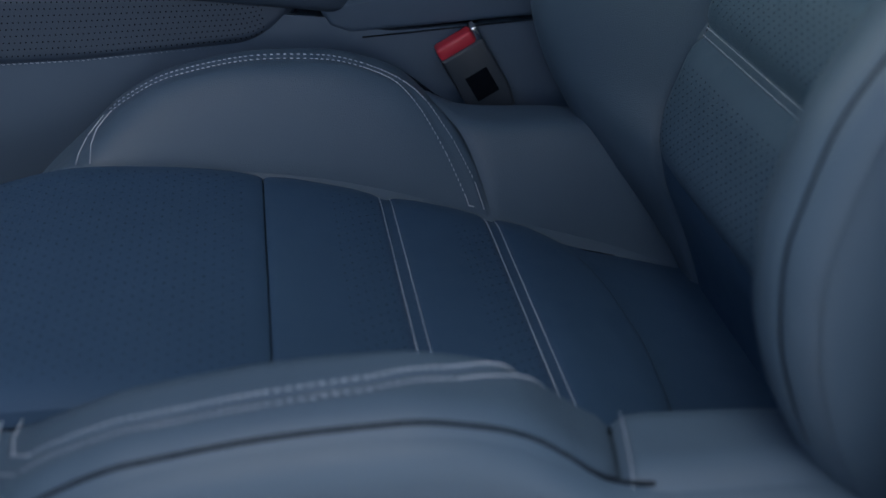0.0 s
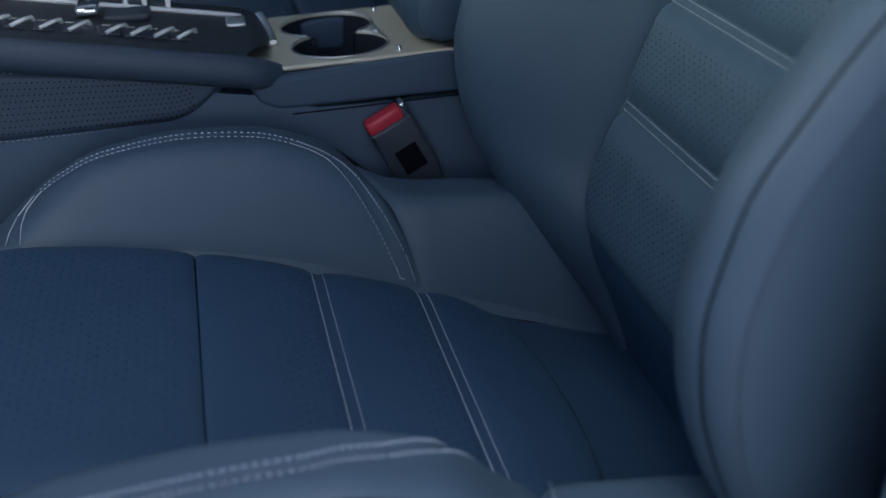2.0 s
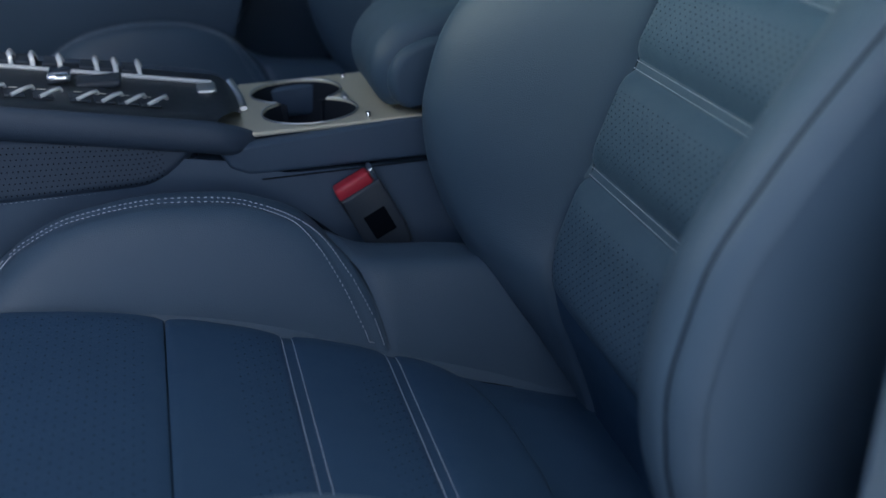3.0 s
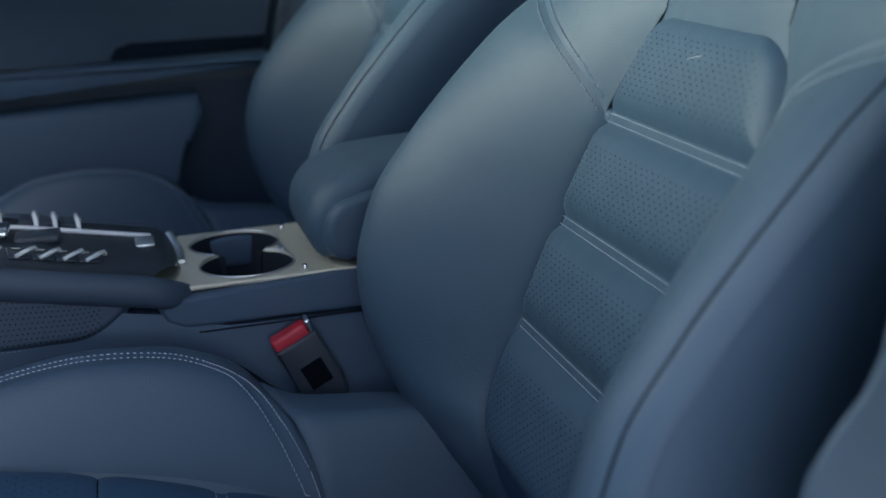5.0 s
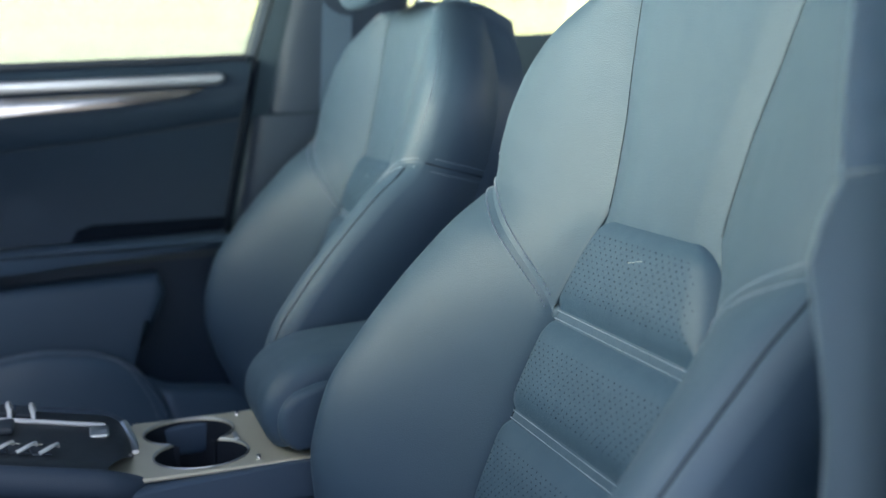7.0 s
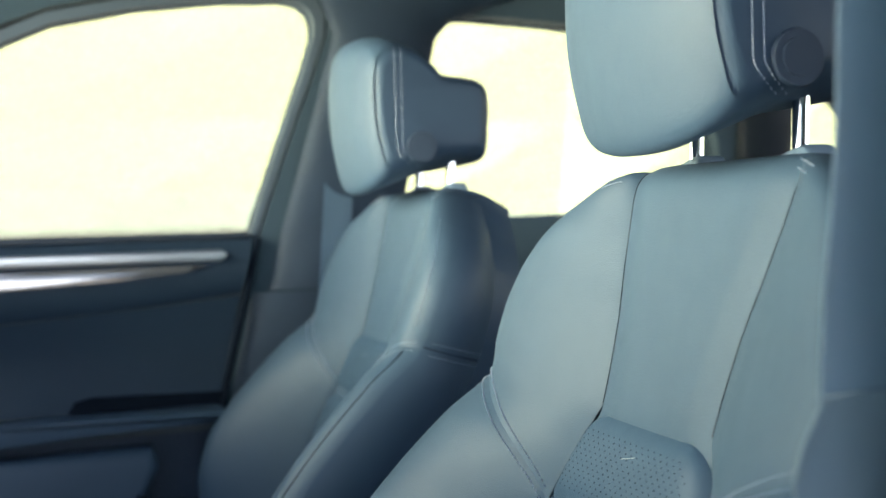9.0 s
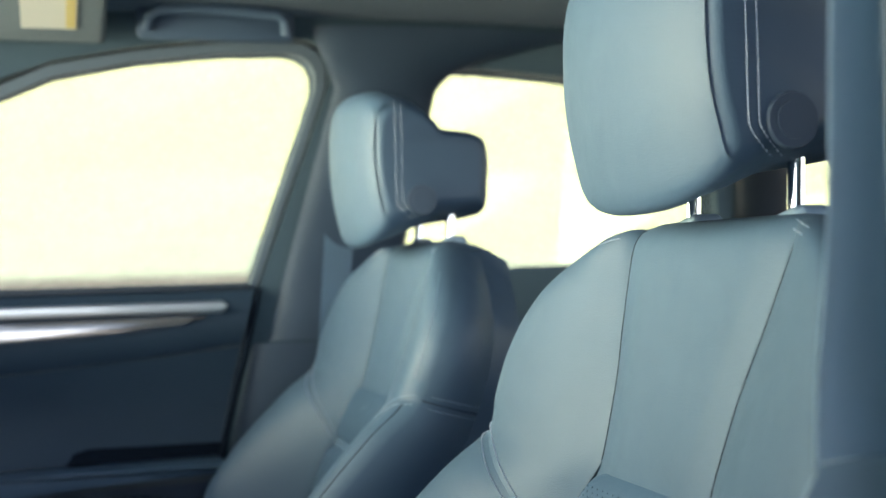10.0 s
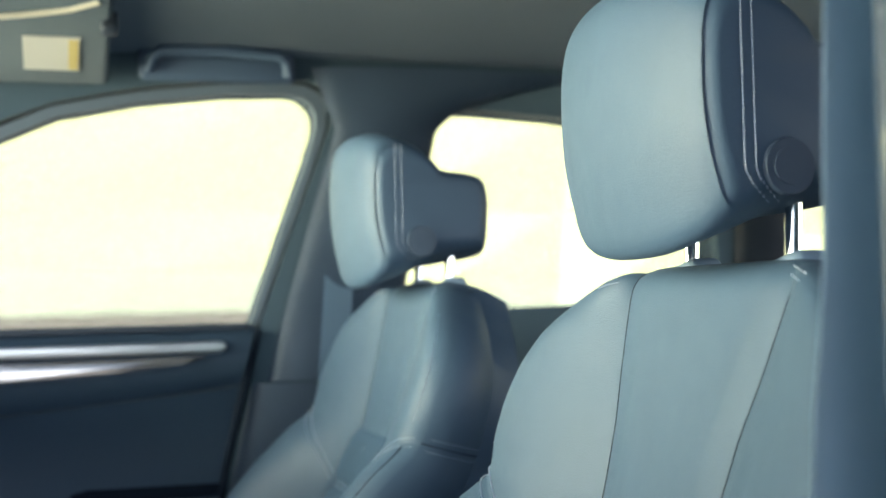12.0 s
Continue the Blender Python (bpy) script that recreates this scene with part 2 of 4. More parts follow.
def back_panel(name, parent, half_fn, v0, v1, puff, mat, nu=36, nv=28, label=""):
    def f(u, k):
        v = lerp(v0, v1, k)
        h = half_fn(v)
        y = lerp(-h, h, u)
        d = min(h - abs(y), v - v0, v1 - v)
        q = min(1.0, d / 0.03)
        return back_p(y, v, back_w(y, v) + puff * (1 - (1 - q) ** 2) + dip(h - abs(y)) + dip(min(v - v0, v1 - v), 0.0016, 0.008))
    bm, _ = sheet(f, eased(nu), eased(nv))
    return part(name, bm, mat, parent, label)


def wing_low(u):
    return 0.364 + 0.092 * u ** 0.72


def build_back(seat, side_names=True):
    # shell behind the cushions
    bm = bmesh.new()
    ring_n = 40
    rows = []
    vs = [lerp(-0.06, BACK_TOP, i / 40) for i in range(41)]
    for v in vs:
        h = half(v)
        ring = []
        for i in range(ring_n + 1):
            y = lerp(-h, h, 0.5 - 0.5 * math.cos(math.pi * i / ring_n)) * 0.985
            ring.append(bm.verts.new(back_p(y, v, back_w(y, v) - 0.011)))
        back = -0.105 + 0.03 * max(0.0, (v - 0.45) / 0.2) + 0.0
        for i in range(13):
            s = lerp(1, -1, i / 12)
            ring.append(bm.verts.new(back_p(s * h * 0.76, v, back - 0.012 * (1 - s * s))))
        rows.append(ring)
    for a, b in zip(rows, rows[1:]):
        n = len(a)
        for i in range(n):
            bm.faces.new((a[i], a[(i + 1) % n], b[(i + 1) % n], b[i]))
    bm.faces.new(rows[0])
    bm.faces.new(rows[-1])
    part("back_shell", bm, LEATHER, seat, "blue-grey leather back shell")

    # ribbed, perforated middle
    cuts = (0.083, 0.1875, 0.2775, 0.3655, 0.453)
    for i in range(4):
        lo, hi = cuts[i] + (0.0045 if i else 0), cuts[i + 1] - (0.0045 if i < 3 else 0)
        p = back_panel("back_rib", seat, insert_half, lo, hi, 0.010, LEATHER_RIB, label="perforated blue leather rib")
        places = []
        row = 0
        v = lo + 0.012
        while v < hi - 0.010:
            y = -0.1275 + (0.0045 if row % 2 else 0.0)
            while y < 0.125:
                d = min(insert_half(v) - abs(y), v - lo, hi - v)
                if d > 0.016:
                    q = min(1.0, d / 0.03)
                    places.append((back_p(y, v, back_w(y, v) + 0.010 * (1 - (1 - q) ** 2) + dip(insert_half(v) - abs(y)) + dip(min(v - lo, hi - v), 0.0016, 0.008)), back_n(y, v)))
                y += 0.0090
            row += 1
            v += 0.0040
        tagged(part("perforation", dots(places, 0.00072), HOLE, p, smooth=False), kind="stuff")
    for v in cuts[1:4]:
        def flat(u, k, v=v):
            q = lerp(v - 0.0052, v + 0.0052, k)
            hh = insert_half(q) + 0.0005
            y = lerp(-hh, hh, u)
            return back_p(y, q, back_w(y, q) - 0.0013 + dip(hh - abs(y), 0.007))
        bm, _ = sheet(flat, eased(30), [0, 0.33, 0.67, 1])
        band = part("rib_band", bm, LEATHER_RIB, seat)
        for dv in (-0.0031, 0.0031):
            def along(t, vv=v + dv):
                y = lerp(-1, 1, t) * (insert_half(vv) - 0.008)
                return back_p(y, vv, back_w(y, vv) - 0.0010), back_n(y, vv)
            part("seam_thread", stitches(along, 70, 0.0022, 0.0004), THREAD, band)
    bm = tube([back_p(0.006 - 0.0026 * k, 0.4215 + 0.0006 * k, back_w(0.0, 0.421) + 0.0106) for k in range(8)], 0.00014, 5)
    part("lint", bm, LABEL, seat, "short white lint thread")
    # lower apron
    def apron(u, k):
        v = lerp(-0.05, 0.105, k)
        h = inner(v) + 0.004
        y = lerp(-h, h, u)
        return back_p(y, v, back_w(y, v) - 0.004 + dip(h - abs(y), 0.004))
    bm, _ = sheet(apron, eased(24), eased(14))
    part("back_apron", bm, LEATHER_SHADED, seat)
    # upper middle panel
    def upper(u, k):
        v = lerp(0.425, BACK_TOP, k)
        h = inner(v)
        y = lerp(-h, h, u)
        d = min(h - abs(y), 1.0)
        low = -0.005 * max(0.0, 1 - (v - 0.425) / 0.03)
        return back_p(y, v, back_w(y, v) + 0.004 * min(1, d / 0.03) + dip(d, 0.0007, 0.006) + low)
    bm, _ = sheet(upper, eased(34), eased(40))
    part("shoulder_panel", bm, LEATHER, seat)
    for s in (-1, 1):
        # near-black tubes paint the shade along the shoulder and insert creases
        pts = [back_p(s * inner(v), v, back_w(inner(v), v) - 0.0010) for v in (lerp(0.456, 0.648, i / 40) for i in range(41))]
        part("crease_shade", tube(pts, 0.0009, 6), GROOVE, seat)
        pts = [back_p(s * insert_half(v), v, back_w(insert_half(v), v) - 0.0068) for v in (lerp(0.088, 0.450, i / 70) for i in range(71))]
        part("crease_shade", tube(pts, 0.0016, 6), GROOVE, seat)
    for s in (-1, 1):
        # shoulder wings
        def wing(u, k, s=s):
            v = lerp(wing_low(u), BACK_TOP, k)
            lo, h = inner(v) + 0.0005, half(v)
            y = lerp(lo, h, u)
            d = min((y - lo), (v - wing_low(u)) * 0.8, 1.0)
            return back_p(s * y, v, back_w(y, v) + 0.003 * min(1, d / 0.03) + dip(y - lo, 0.0007, 0.006) + dip((v - wing_low(u)) * 0.8, 0.0010, 0.004))
        bm, _ = sheet(wing, eased(34, 0.8), eased(44, 0.8))
        w_ob = part("shoulder_wing", bm, LEATHER, seat)
        for off in (-0.005, 0.005):
            def along(t, s=s, off=off):
                u = lerp(0.03, 0.97, t)
                v = wing_low(u) + off
                y = lerp(inner(v), half(v), u)
                return back_p(s * y, v, back_w(y, v) + 0.0006), back_n(s * y, v)
            part("seam_thread", stitches(along, 44, 0.0028, 0.0006 if s > 0 else 0.0003), THREAD, w_ob)
        # short double stitch where the wing meets the top
        for off in (0.004, 0.010):
            def along(t, s=s, off=off):
                y = lerp(0.124, 0.146, t)
                v = 0.628 + off - (y - 0.124) * 0.35
                return back_p(s * y, v, back_w(y, v) + 0.003), back_n(s * y, v)
            part("seam_thread", stitches(along, 7, 0.0030), THREAD, w_ob)
        # bolster
        def bol(u, k, s=s):
            v = lerp(-0.055, wing_low(u), k)
            lo, h = inner(v) + 0.0005, half(v) - 0.0008
            y = lerp(lo, h, u)
            d = y - lo
            e = (wing_low(u) - v) * 0.8
            fold = dip(abs(y - (half(v) - 0.0145)), 0.0014, 0.0028) * min(1.0, max(0.0, (v - 0.07) / 0.04))
            return back_p(s * y, v, back_w(y, v) + 0.002 * min(1, d / 0.03, e / 0.02) + dip(d, 0.006, 0.003) + dip(e, 0.0014, 0.004) + fold)
        bm, _ = sheet(bol, eased(40, 0.8) if s > 0 else eased(90, 0.8), eased(60))
        part("back_bolster", bm, LEATHER, seat)
        # outer side panel and its piping
        def flank(u, k, s=s):
            v = lerp(-0.05, 0.64, k)
            h = half(v)
            w0 = back_w(h - 0.003, v) - 0.001
            w = lerp(w0, -0.100 + 0.03 * max(0.0, (v - 0.45) / 0.2), u)
            bulge = 0.010 * math.sin(math.pi * min(1, u * 1.05)) + 0.002 - 0.105 * u ** 1.9
            return back_p(s * (h - 0.002 + bulge), v, w)
        bm, _ = sheet(flank, eased(16), eased(50))
        part("side_panel", bm, LEATHER, seat)
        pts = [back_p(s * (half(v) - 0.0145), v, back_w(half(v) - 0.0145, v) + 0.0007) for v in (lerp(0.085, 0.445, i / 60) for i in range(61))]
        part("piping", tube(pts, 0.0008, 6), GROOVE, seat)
        # near-black shade tube in the crease between wing and bolster, carried round the side
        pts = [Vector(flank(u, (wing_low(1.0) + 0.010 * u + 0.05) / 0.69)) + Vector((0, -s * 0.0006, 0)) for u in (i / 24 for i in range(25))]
        part("crease_shade", tube(pts, 0.0013, 6), GROOVE, seat)
        for off in (-0.007, 0.007):
            def along(t, s=s, off=off, flank=flank):
                return Vector(flank(0.06 + 0.85 * t, (wing_low(1.0) + 0.010 * t + off + 0.05) / 0.69)) + Vector((0, s * 0.0004, 0)), Vector((0, s, 0.1))
            part("seam_thread", stitches(along, 30, 0.0028, 0.0004), THREAD, seat)
        # stitched edge of the wing's side
        def along(t, s=s):
            v = lerp(0.475, 0.60, t)
            y = half(v) - 0.012
            return back_p(s * y, v, back_w(y, v) + 0.0030), back_n(s * y, v)
        part("seam_thread", stitches(along, 34, 0.0026, 0.0004), THREAD, seat)
    # small tuck where rib, wing and bolster meet
    for s in (-1, 1):
        bm = bmesh.new()
        bmesh.ops.create_uvsphere(bm, u_segments=14, v_segments=8, radius=0.007)
        tuck = part("seam_tuck", bm, LEATHER, seat)
        tuck.location = back_p(s * 0.1235, 0.367, back_w(0.1235, 0.367) - 0.0085)
    # sockets of the head restraint's posts
    for s in (-1, 1):
        bm = bmesh.new()
        box(bm, (-0.024, -0.015, -0.010), (0.024, 0.015, 0.010), 0.0075, 4)
        sock = part("post_socket", bm, PLASTIC_GREY, seat, "grey plastic post socket")
        sock.matrix_local = Matrix.Translation(back_p(s * 0.070, BACK_TOP - 0.005, -0.008)) @ pose(0, 0, 0, 0, 12, 90)


# ---- seat: cushion ----
mid_z = table((-0.82, 0.735), (-0.80, 0.79), (-0.77, 0.835), (-0.72, 0.862), (-0.66, 0.870), (-0.60, 0.864), (-0.52, 0.847), (-0.43, 0.818), (-0.342, 0.786), (-0.27, 0.755), (-0.18, 0.722))
crest_z = table((-0.80, 0.76), (-0.74, 0.80), (-0.69, 0.845), (-0.66, 0.868), (-0.62, 0.897), (-0.58, 0.912), (-0.52, 0.918), (-0.46, 0.913), (-0.42, 0.900), (-0.40, 0.889), (-0.385, 0.877), (-0.37, 0.863), (-0.355, 0.854), (-0.33, 0.849), (-0.27, 0.842), (-0.20, 0.822), (-0.16, 0.80))
seat_half = table((-0.82, 0.215), (-0.76, 0.245), (-0.68, 0.262), (-0.5, 0.272), (-0.3, 0.270), (-0.16, 0.26))
INNER = 0.166
insert_edge = table((-0.80, 0.15), (-0.76, 0.166), (-0.36, 0.168), (-0.32, 0.165), (-0.295, 0.152), (-0.28, 0.128), (-0.272, 0.09), (-0.268, 0.04))


def seat_z(x, a, s=1):
    h = seat_half(x)
    top = crest_z(x) - (0.009 * math.sin(math.pi * min(1.0, max(0.0, (x + 0.68) / 0.28))) if s < 0 else 0.0)
    base = mid_z(x)
    t = min(1.0, max(0.0, (a - INNER) / 0.045))
    z = base + (top - base) * math.sin(t * math.pi / 2) ** 0.9
    r = 0.030
    if a > h - r:
        k = min(1.0, (a - (h - r)) / r)
        z -= r * (1 - math.sqrt(max(0.0, 1 - k * k)))
    return z


def seat_n(x, y):
    e = 0.002
    gx = (seat_z(x + e, abs(y), y) - seat_z(x - e, abs(y), y)) / (2 * e)
    gy = (seat_z(x, abs(y + e), y) - seat_z(x, abs(y - e), y)) / (2 * e)
    return Vector((-gx, -gy, 1)).normalized()


SEAM = [(-0.652, 0.166), (-0.652, 0.190), (-0.648, 0.210), (-0.636, 0.223), (-0.60, 0.227), (-0.56, 0.228), (-0.52, 0.228), (-0.47, 0.226), (-0.43, 0.220), (-0.405, 0.211),
        (-0.387, 0.199), (-0.371, 0.186), (-0.358, 0.172), (-0.353, 0.164)]


def seam_shift(x, s):
    """The outer bolster's seam lies a little further out along its middle."""
    return 0.008 * max(0.0, math.sin(math.pi * min(1.0, max(0.0, (x + 0.65) / 0.26)))) if s < 0 else 0.0


def joint_x(a, s):
    """Where the bolster meets the piece behind it."""
    return -0.343 - (0.48 if s > 0 else 0.16) * max(0.0, a - 0.165)


def seam_at(t, off=0.0):
    f = t * (len(SEAM) - 1)
    i = min(len(SEAM) - 2, int(f))
    a, b = Vector(SEAM[i]), Vector(SEAM[i + 1])
    d = (b - a).normalized()
    p = a.lerp(b, f - i) + Vector((-d.y, d.x)) * off
    return p.x, p.y


def seam_distance(x, a):
    best = 1.0
    for (x0, a0), (x1, a1) in zip(SEAM, SEAM[1:]):
        dx, da = x1 - x0, a1 - a0
        t = min(1.0, max(0.0, ((x - x0) * dx + (a - a0) * da) / (dx * dx + da * da)))
        best = min(best, math.hypot(x - x0 - t * dx, a - a0 - t * da))
    return best


def build_cushion(seat):
    # foam body with its sides
    bm = bmesh.new()
    rows = []
    for i in range(49):
        x = lerp(-0.82, -0.17, i / 48)
        h = seat_half(x)
        ring = [bm.verts.new((x, y, seat_z(x, abs(y), y) - 0.012)) for y in (lerp(-h, h, 0.5 - 0.5 * math.cos(math.pi * j / 40)) * 0.985 for j in range(41))]
        ring += [bm.verts.new((x, s * (h - 0.03), 0.62)) for s in (1, 0.5, 0, -0.5, -1)]
        rows.append(ring)
    for a, b in zip(rows, rows[1:]):
        for i in range(len(a)):
            bm.faces.new((a[i], a[(i + 1) % len(a)], b[(i + 1) % len(a)], b[i]))
    bm.faces.new(rows[0])
    bm.faces.new(rows[-1])
    part("cushion_body", bm, LEATHER, seat, "blue-grey leather cushion body")
    # middle panels
    cuts = (-0.80, -0.520, -0.4295, -0.3475, -0.267)
    holes = []
    for i in range(4):
        gap = (0.0, 0.0006, 0.0040, 0.0040, 0.0)
        x0, x1 = cuts[i] + gap[i], cuts[i + 1] - gap[i + 1]

        def f(u, k, x0=x0, x1=x1, i=i):
            x = lerp(x0, x1, k)
            h = insert_edge(x)
            y = lerp(-h, h, u)
            d = min(h - abs(y), x - x0 if i else 1, x1 - x)
            q = min(1.0, d / 0.04)
            e = min(x - x0 if i else 1, x1 - x)
            z = mid_z(x) + 0.010 * (1 - (1 - min(1.0, (h - abs(y)) / 0.04)) ** 2) + 0.002 * min(1.0, e / 0.02) + dip(h - abs(y), 0.006, 0.004) + dip(e, 0.0018, 0.0025) - 0.002
            if h - abs(y) < 0.004:
                z -= 0.010
            return (x, y, z)
        bm, _ = sheet(f, eased(40), eased(26))
        p = part("cushion_panel", bm, LEATHER_SHADED, seat, "perforated blue leather panel, darkened for shade" if i == 0 else "")
        places = []
        spans = {0: (-0.75, -0.533, 0.140), 1: (-0.470, -0.438, 0.13), 2: (-0.380, -0.356, 0.12), 3: (0, 0, 0)}[i]
        x, row = spans[0], 0
        while x < spans[1]:
            y = -spans[2] + (0.0055 if row % 2 else 0)
            while y < spans[2]:
                k = (x - x0) / (x1 - x0)
                h = insert_edge(x)
                c = Vector(f((y + h) / (2 * h), k))
                places.append((c, seat_n(x, 0.0)))
                y += 0.0110
            row += 1
            x += 0.0058
        if places:
            tagged(part("perforation", dots(places, 0.00066), HOLE, p, smooth=False), kind="stuff")
    for x in cuts[2:4]:
        def f(u, k, x=x):
            xx = lerp(x - 0.0065, x + 0.0065, k)
            h = insert_edge(xx) - 0.004
            y = lerp(-h, h, u)
            d = h - abs(y)
            q = min(1.0, d / 0.04)
            return (xx, y, mid_z(xx) + 0.0098 * (1 - (1 - q) ** 2) - 0.0030)
        bm, _ = sheet(f, eased(30), eased(6))
        band = part("seam_band", bm, LEATHER_SHADED, seat)
        for off in (-0.0042, 0.0042):
            def along(t, x=x, off=off, f=f):
                return Vector(f(lerp(0.03, 0.97, t), 0.5 + off / 0.013)) + Vector((0, 0, 0.0006)), seat_n(x, 0.0)
            part("seam_thread", stitches(along, 100, 0.0025, 0.0005), THREAD, band)
    # panel behind the middle, down into the gap
    def rear(u, k):
        x = lerp(-0.335, -0.175, k)
        h = 0.172
        y = lerp(-h, h, u)
        d = h - abs(y)
        return (x, y, mid_z(x) - 0.006 + dip(d, 0.006, 0.005) + 0.006 * min(1, d / 0.05))
    bm, _ = sheet(rear, eased(30), eased(16))
    part("cushion_rear", bm, LEATHER_SHADED, seat)
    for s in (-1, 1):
        # shade of the cushion's creases, drawn as near-black tubes
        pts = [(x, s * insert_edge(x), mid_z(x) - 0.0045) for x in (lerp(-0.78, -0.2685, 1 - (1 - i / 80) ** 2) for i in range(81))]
        part("crease_shade", tube(pts, 0.0028, 6), GROOVE, seat)
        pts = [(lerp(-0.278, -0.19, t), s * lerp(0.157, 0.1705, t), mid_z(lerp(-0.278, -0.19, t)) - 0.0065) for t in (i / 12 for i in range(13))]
        part("crease_shade", tube(pts, 0.0022, 6), GROOVE, seat)
    for s in (-1, 1):
        def front(u, k, s=s):
            a = lerp(INNER - 0.002, 0.272, u)
            end = joint_x(a, s)
            x = lerp(-0.775, end, k)
            a = min(a, seat_half(x)) if u < 1 else seat_half(x)
            d = min(a - INNER + 0.002, end - x)
            z = seat_z(x, a, s) + dip(d, 0.006, 0.004) + 0.003 * min(1, d / 0.02)
            z += dip(seam_distance(x, a - seam_shift(x, s)), 0.0022, 0.0030)
            return (x, s * a, z)
        bm, _ = sheet(front, eased(56, 0.4), [i / 150 for i in range(151)])
        b = part("cushion_bolster", bm, LEATHER, seat)
        for off in (-0.0052, 0.0052):
            def along(t, s=s, off=off):
                x, a = seam_at(t, off)
                a = max(a + seam_shift(x, s), INNER + 0.001)
                return Vector((x, s * a, seat_z(x, a, s) + 0.0028)), seat_n(x, s * a)
            part("seam_thread", stitches(along, 124, 0.0024, 0.00038, 0.0003), THREAD, b)

        def back(u, k, s=s):
            a = lerp(INNER - 0.002, 0.270, u)
            start = joint_x(a, s) + 0.002
            x = lerp(start, -0.175, k)
            a = min(a, seat_half(x)) if u < 1 else seat_half(x)
            d = min(a - INNER + 0.002, x - start)
            return (x, s * a, seat_z(x, a) + dip(d, 0.006, 0.004) + 0.003 * min(1, d / 0.02))
        bm, _ = sheet(back, eased(34), eased(30))
        r = part("bolster_rear", bm, LEATHER, seat)

        def along(t, s=s):
            a = lerp(0.20, 0.266, t)
            x = joint_x(a, s) + 0.007
            return Vector((x, s * a, seat_z(x, a) + 0.0030)), seat_n(x, s * a)
        if s < 0:
            part("seam_thread", stitches(along, 24, 0.0024, 0.0004), THREAD, r)
        # outer side and piping
        def flank(u, k, s=s):
            x = lerp(-0.80, -0.175, k)
            h = seat_half(x)
            a0 = h - 0.013
            out = math.sin(math.pi / 2 * min(1.0, u * 9)) * 0.014 + 0.008 * math.sin(math.pi * u)
            return (x, s * (a0 + out), lerp(seat_z(x, a0, s) + 0.001, 0.68, u ** 1.25))
        bm, _ = sheet(flank, eased(14), eased(40))
        part("cushion_side", bm, LEATHER, seat)
        pts = [(x, s * (seat_half(x) - 0.0128), seat_z(x, seat_half(x) - 0.013, s) + 0.0022) for x in (lerp(-0.74, -0.34, i / 50) for i in range(51))]
        part("piping", tube(pts, 0.0014, 6), GROOVE, seat)
    # valance and rails below
    bm = bmesh.new()
    box(bm, (-0.74, -0.245, 0.52), (-0.14, 0.245, 0.66), 0.03)
    part("seat_valance", bm, PLASTIC, seat)
    for s in (-1, 1):
        bm = bmesh.new()
        box(bm, (-0.72, s * 0.19 - 0.02, 0.455), (-0.10, s * 0.19 + 0.02, 0.53), 0.006)
        part("seat_rail", bm, PLASTIC_DARK, seat)


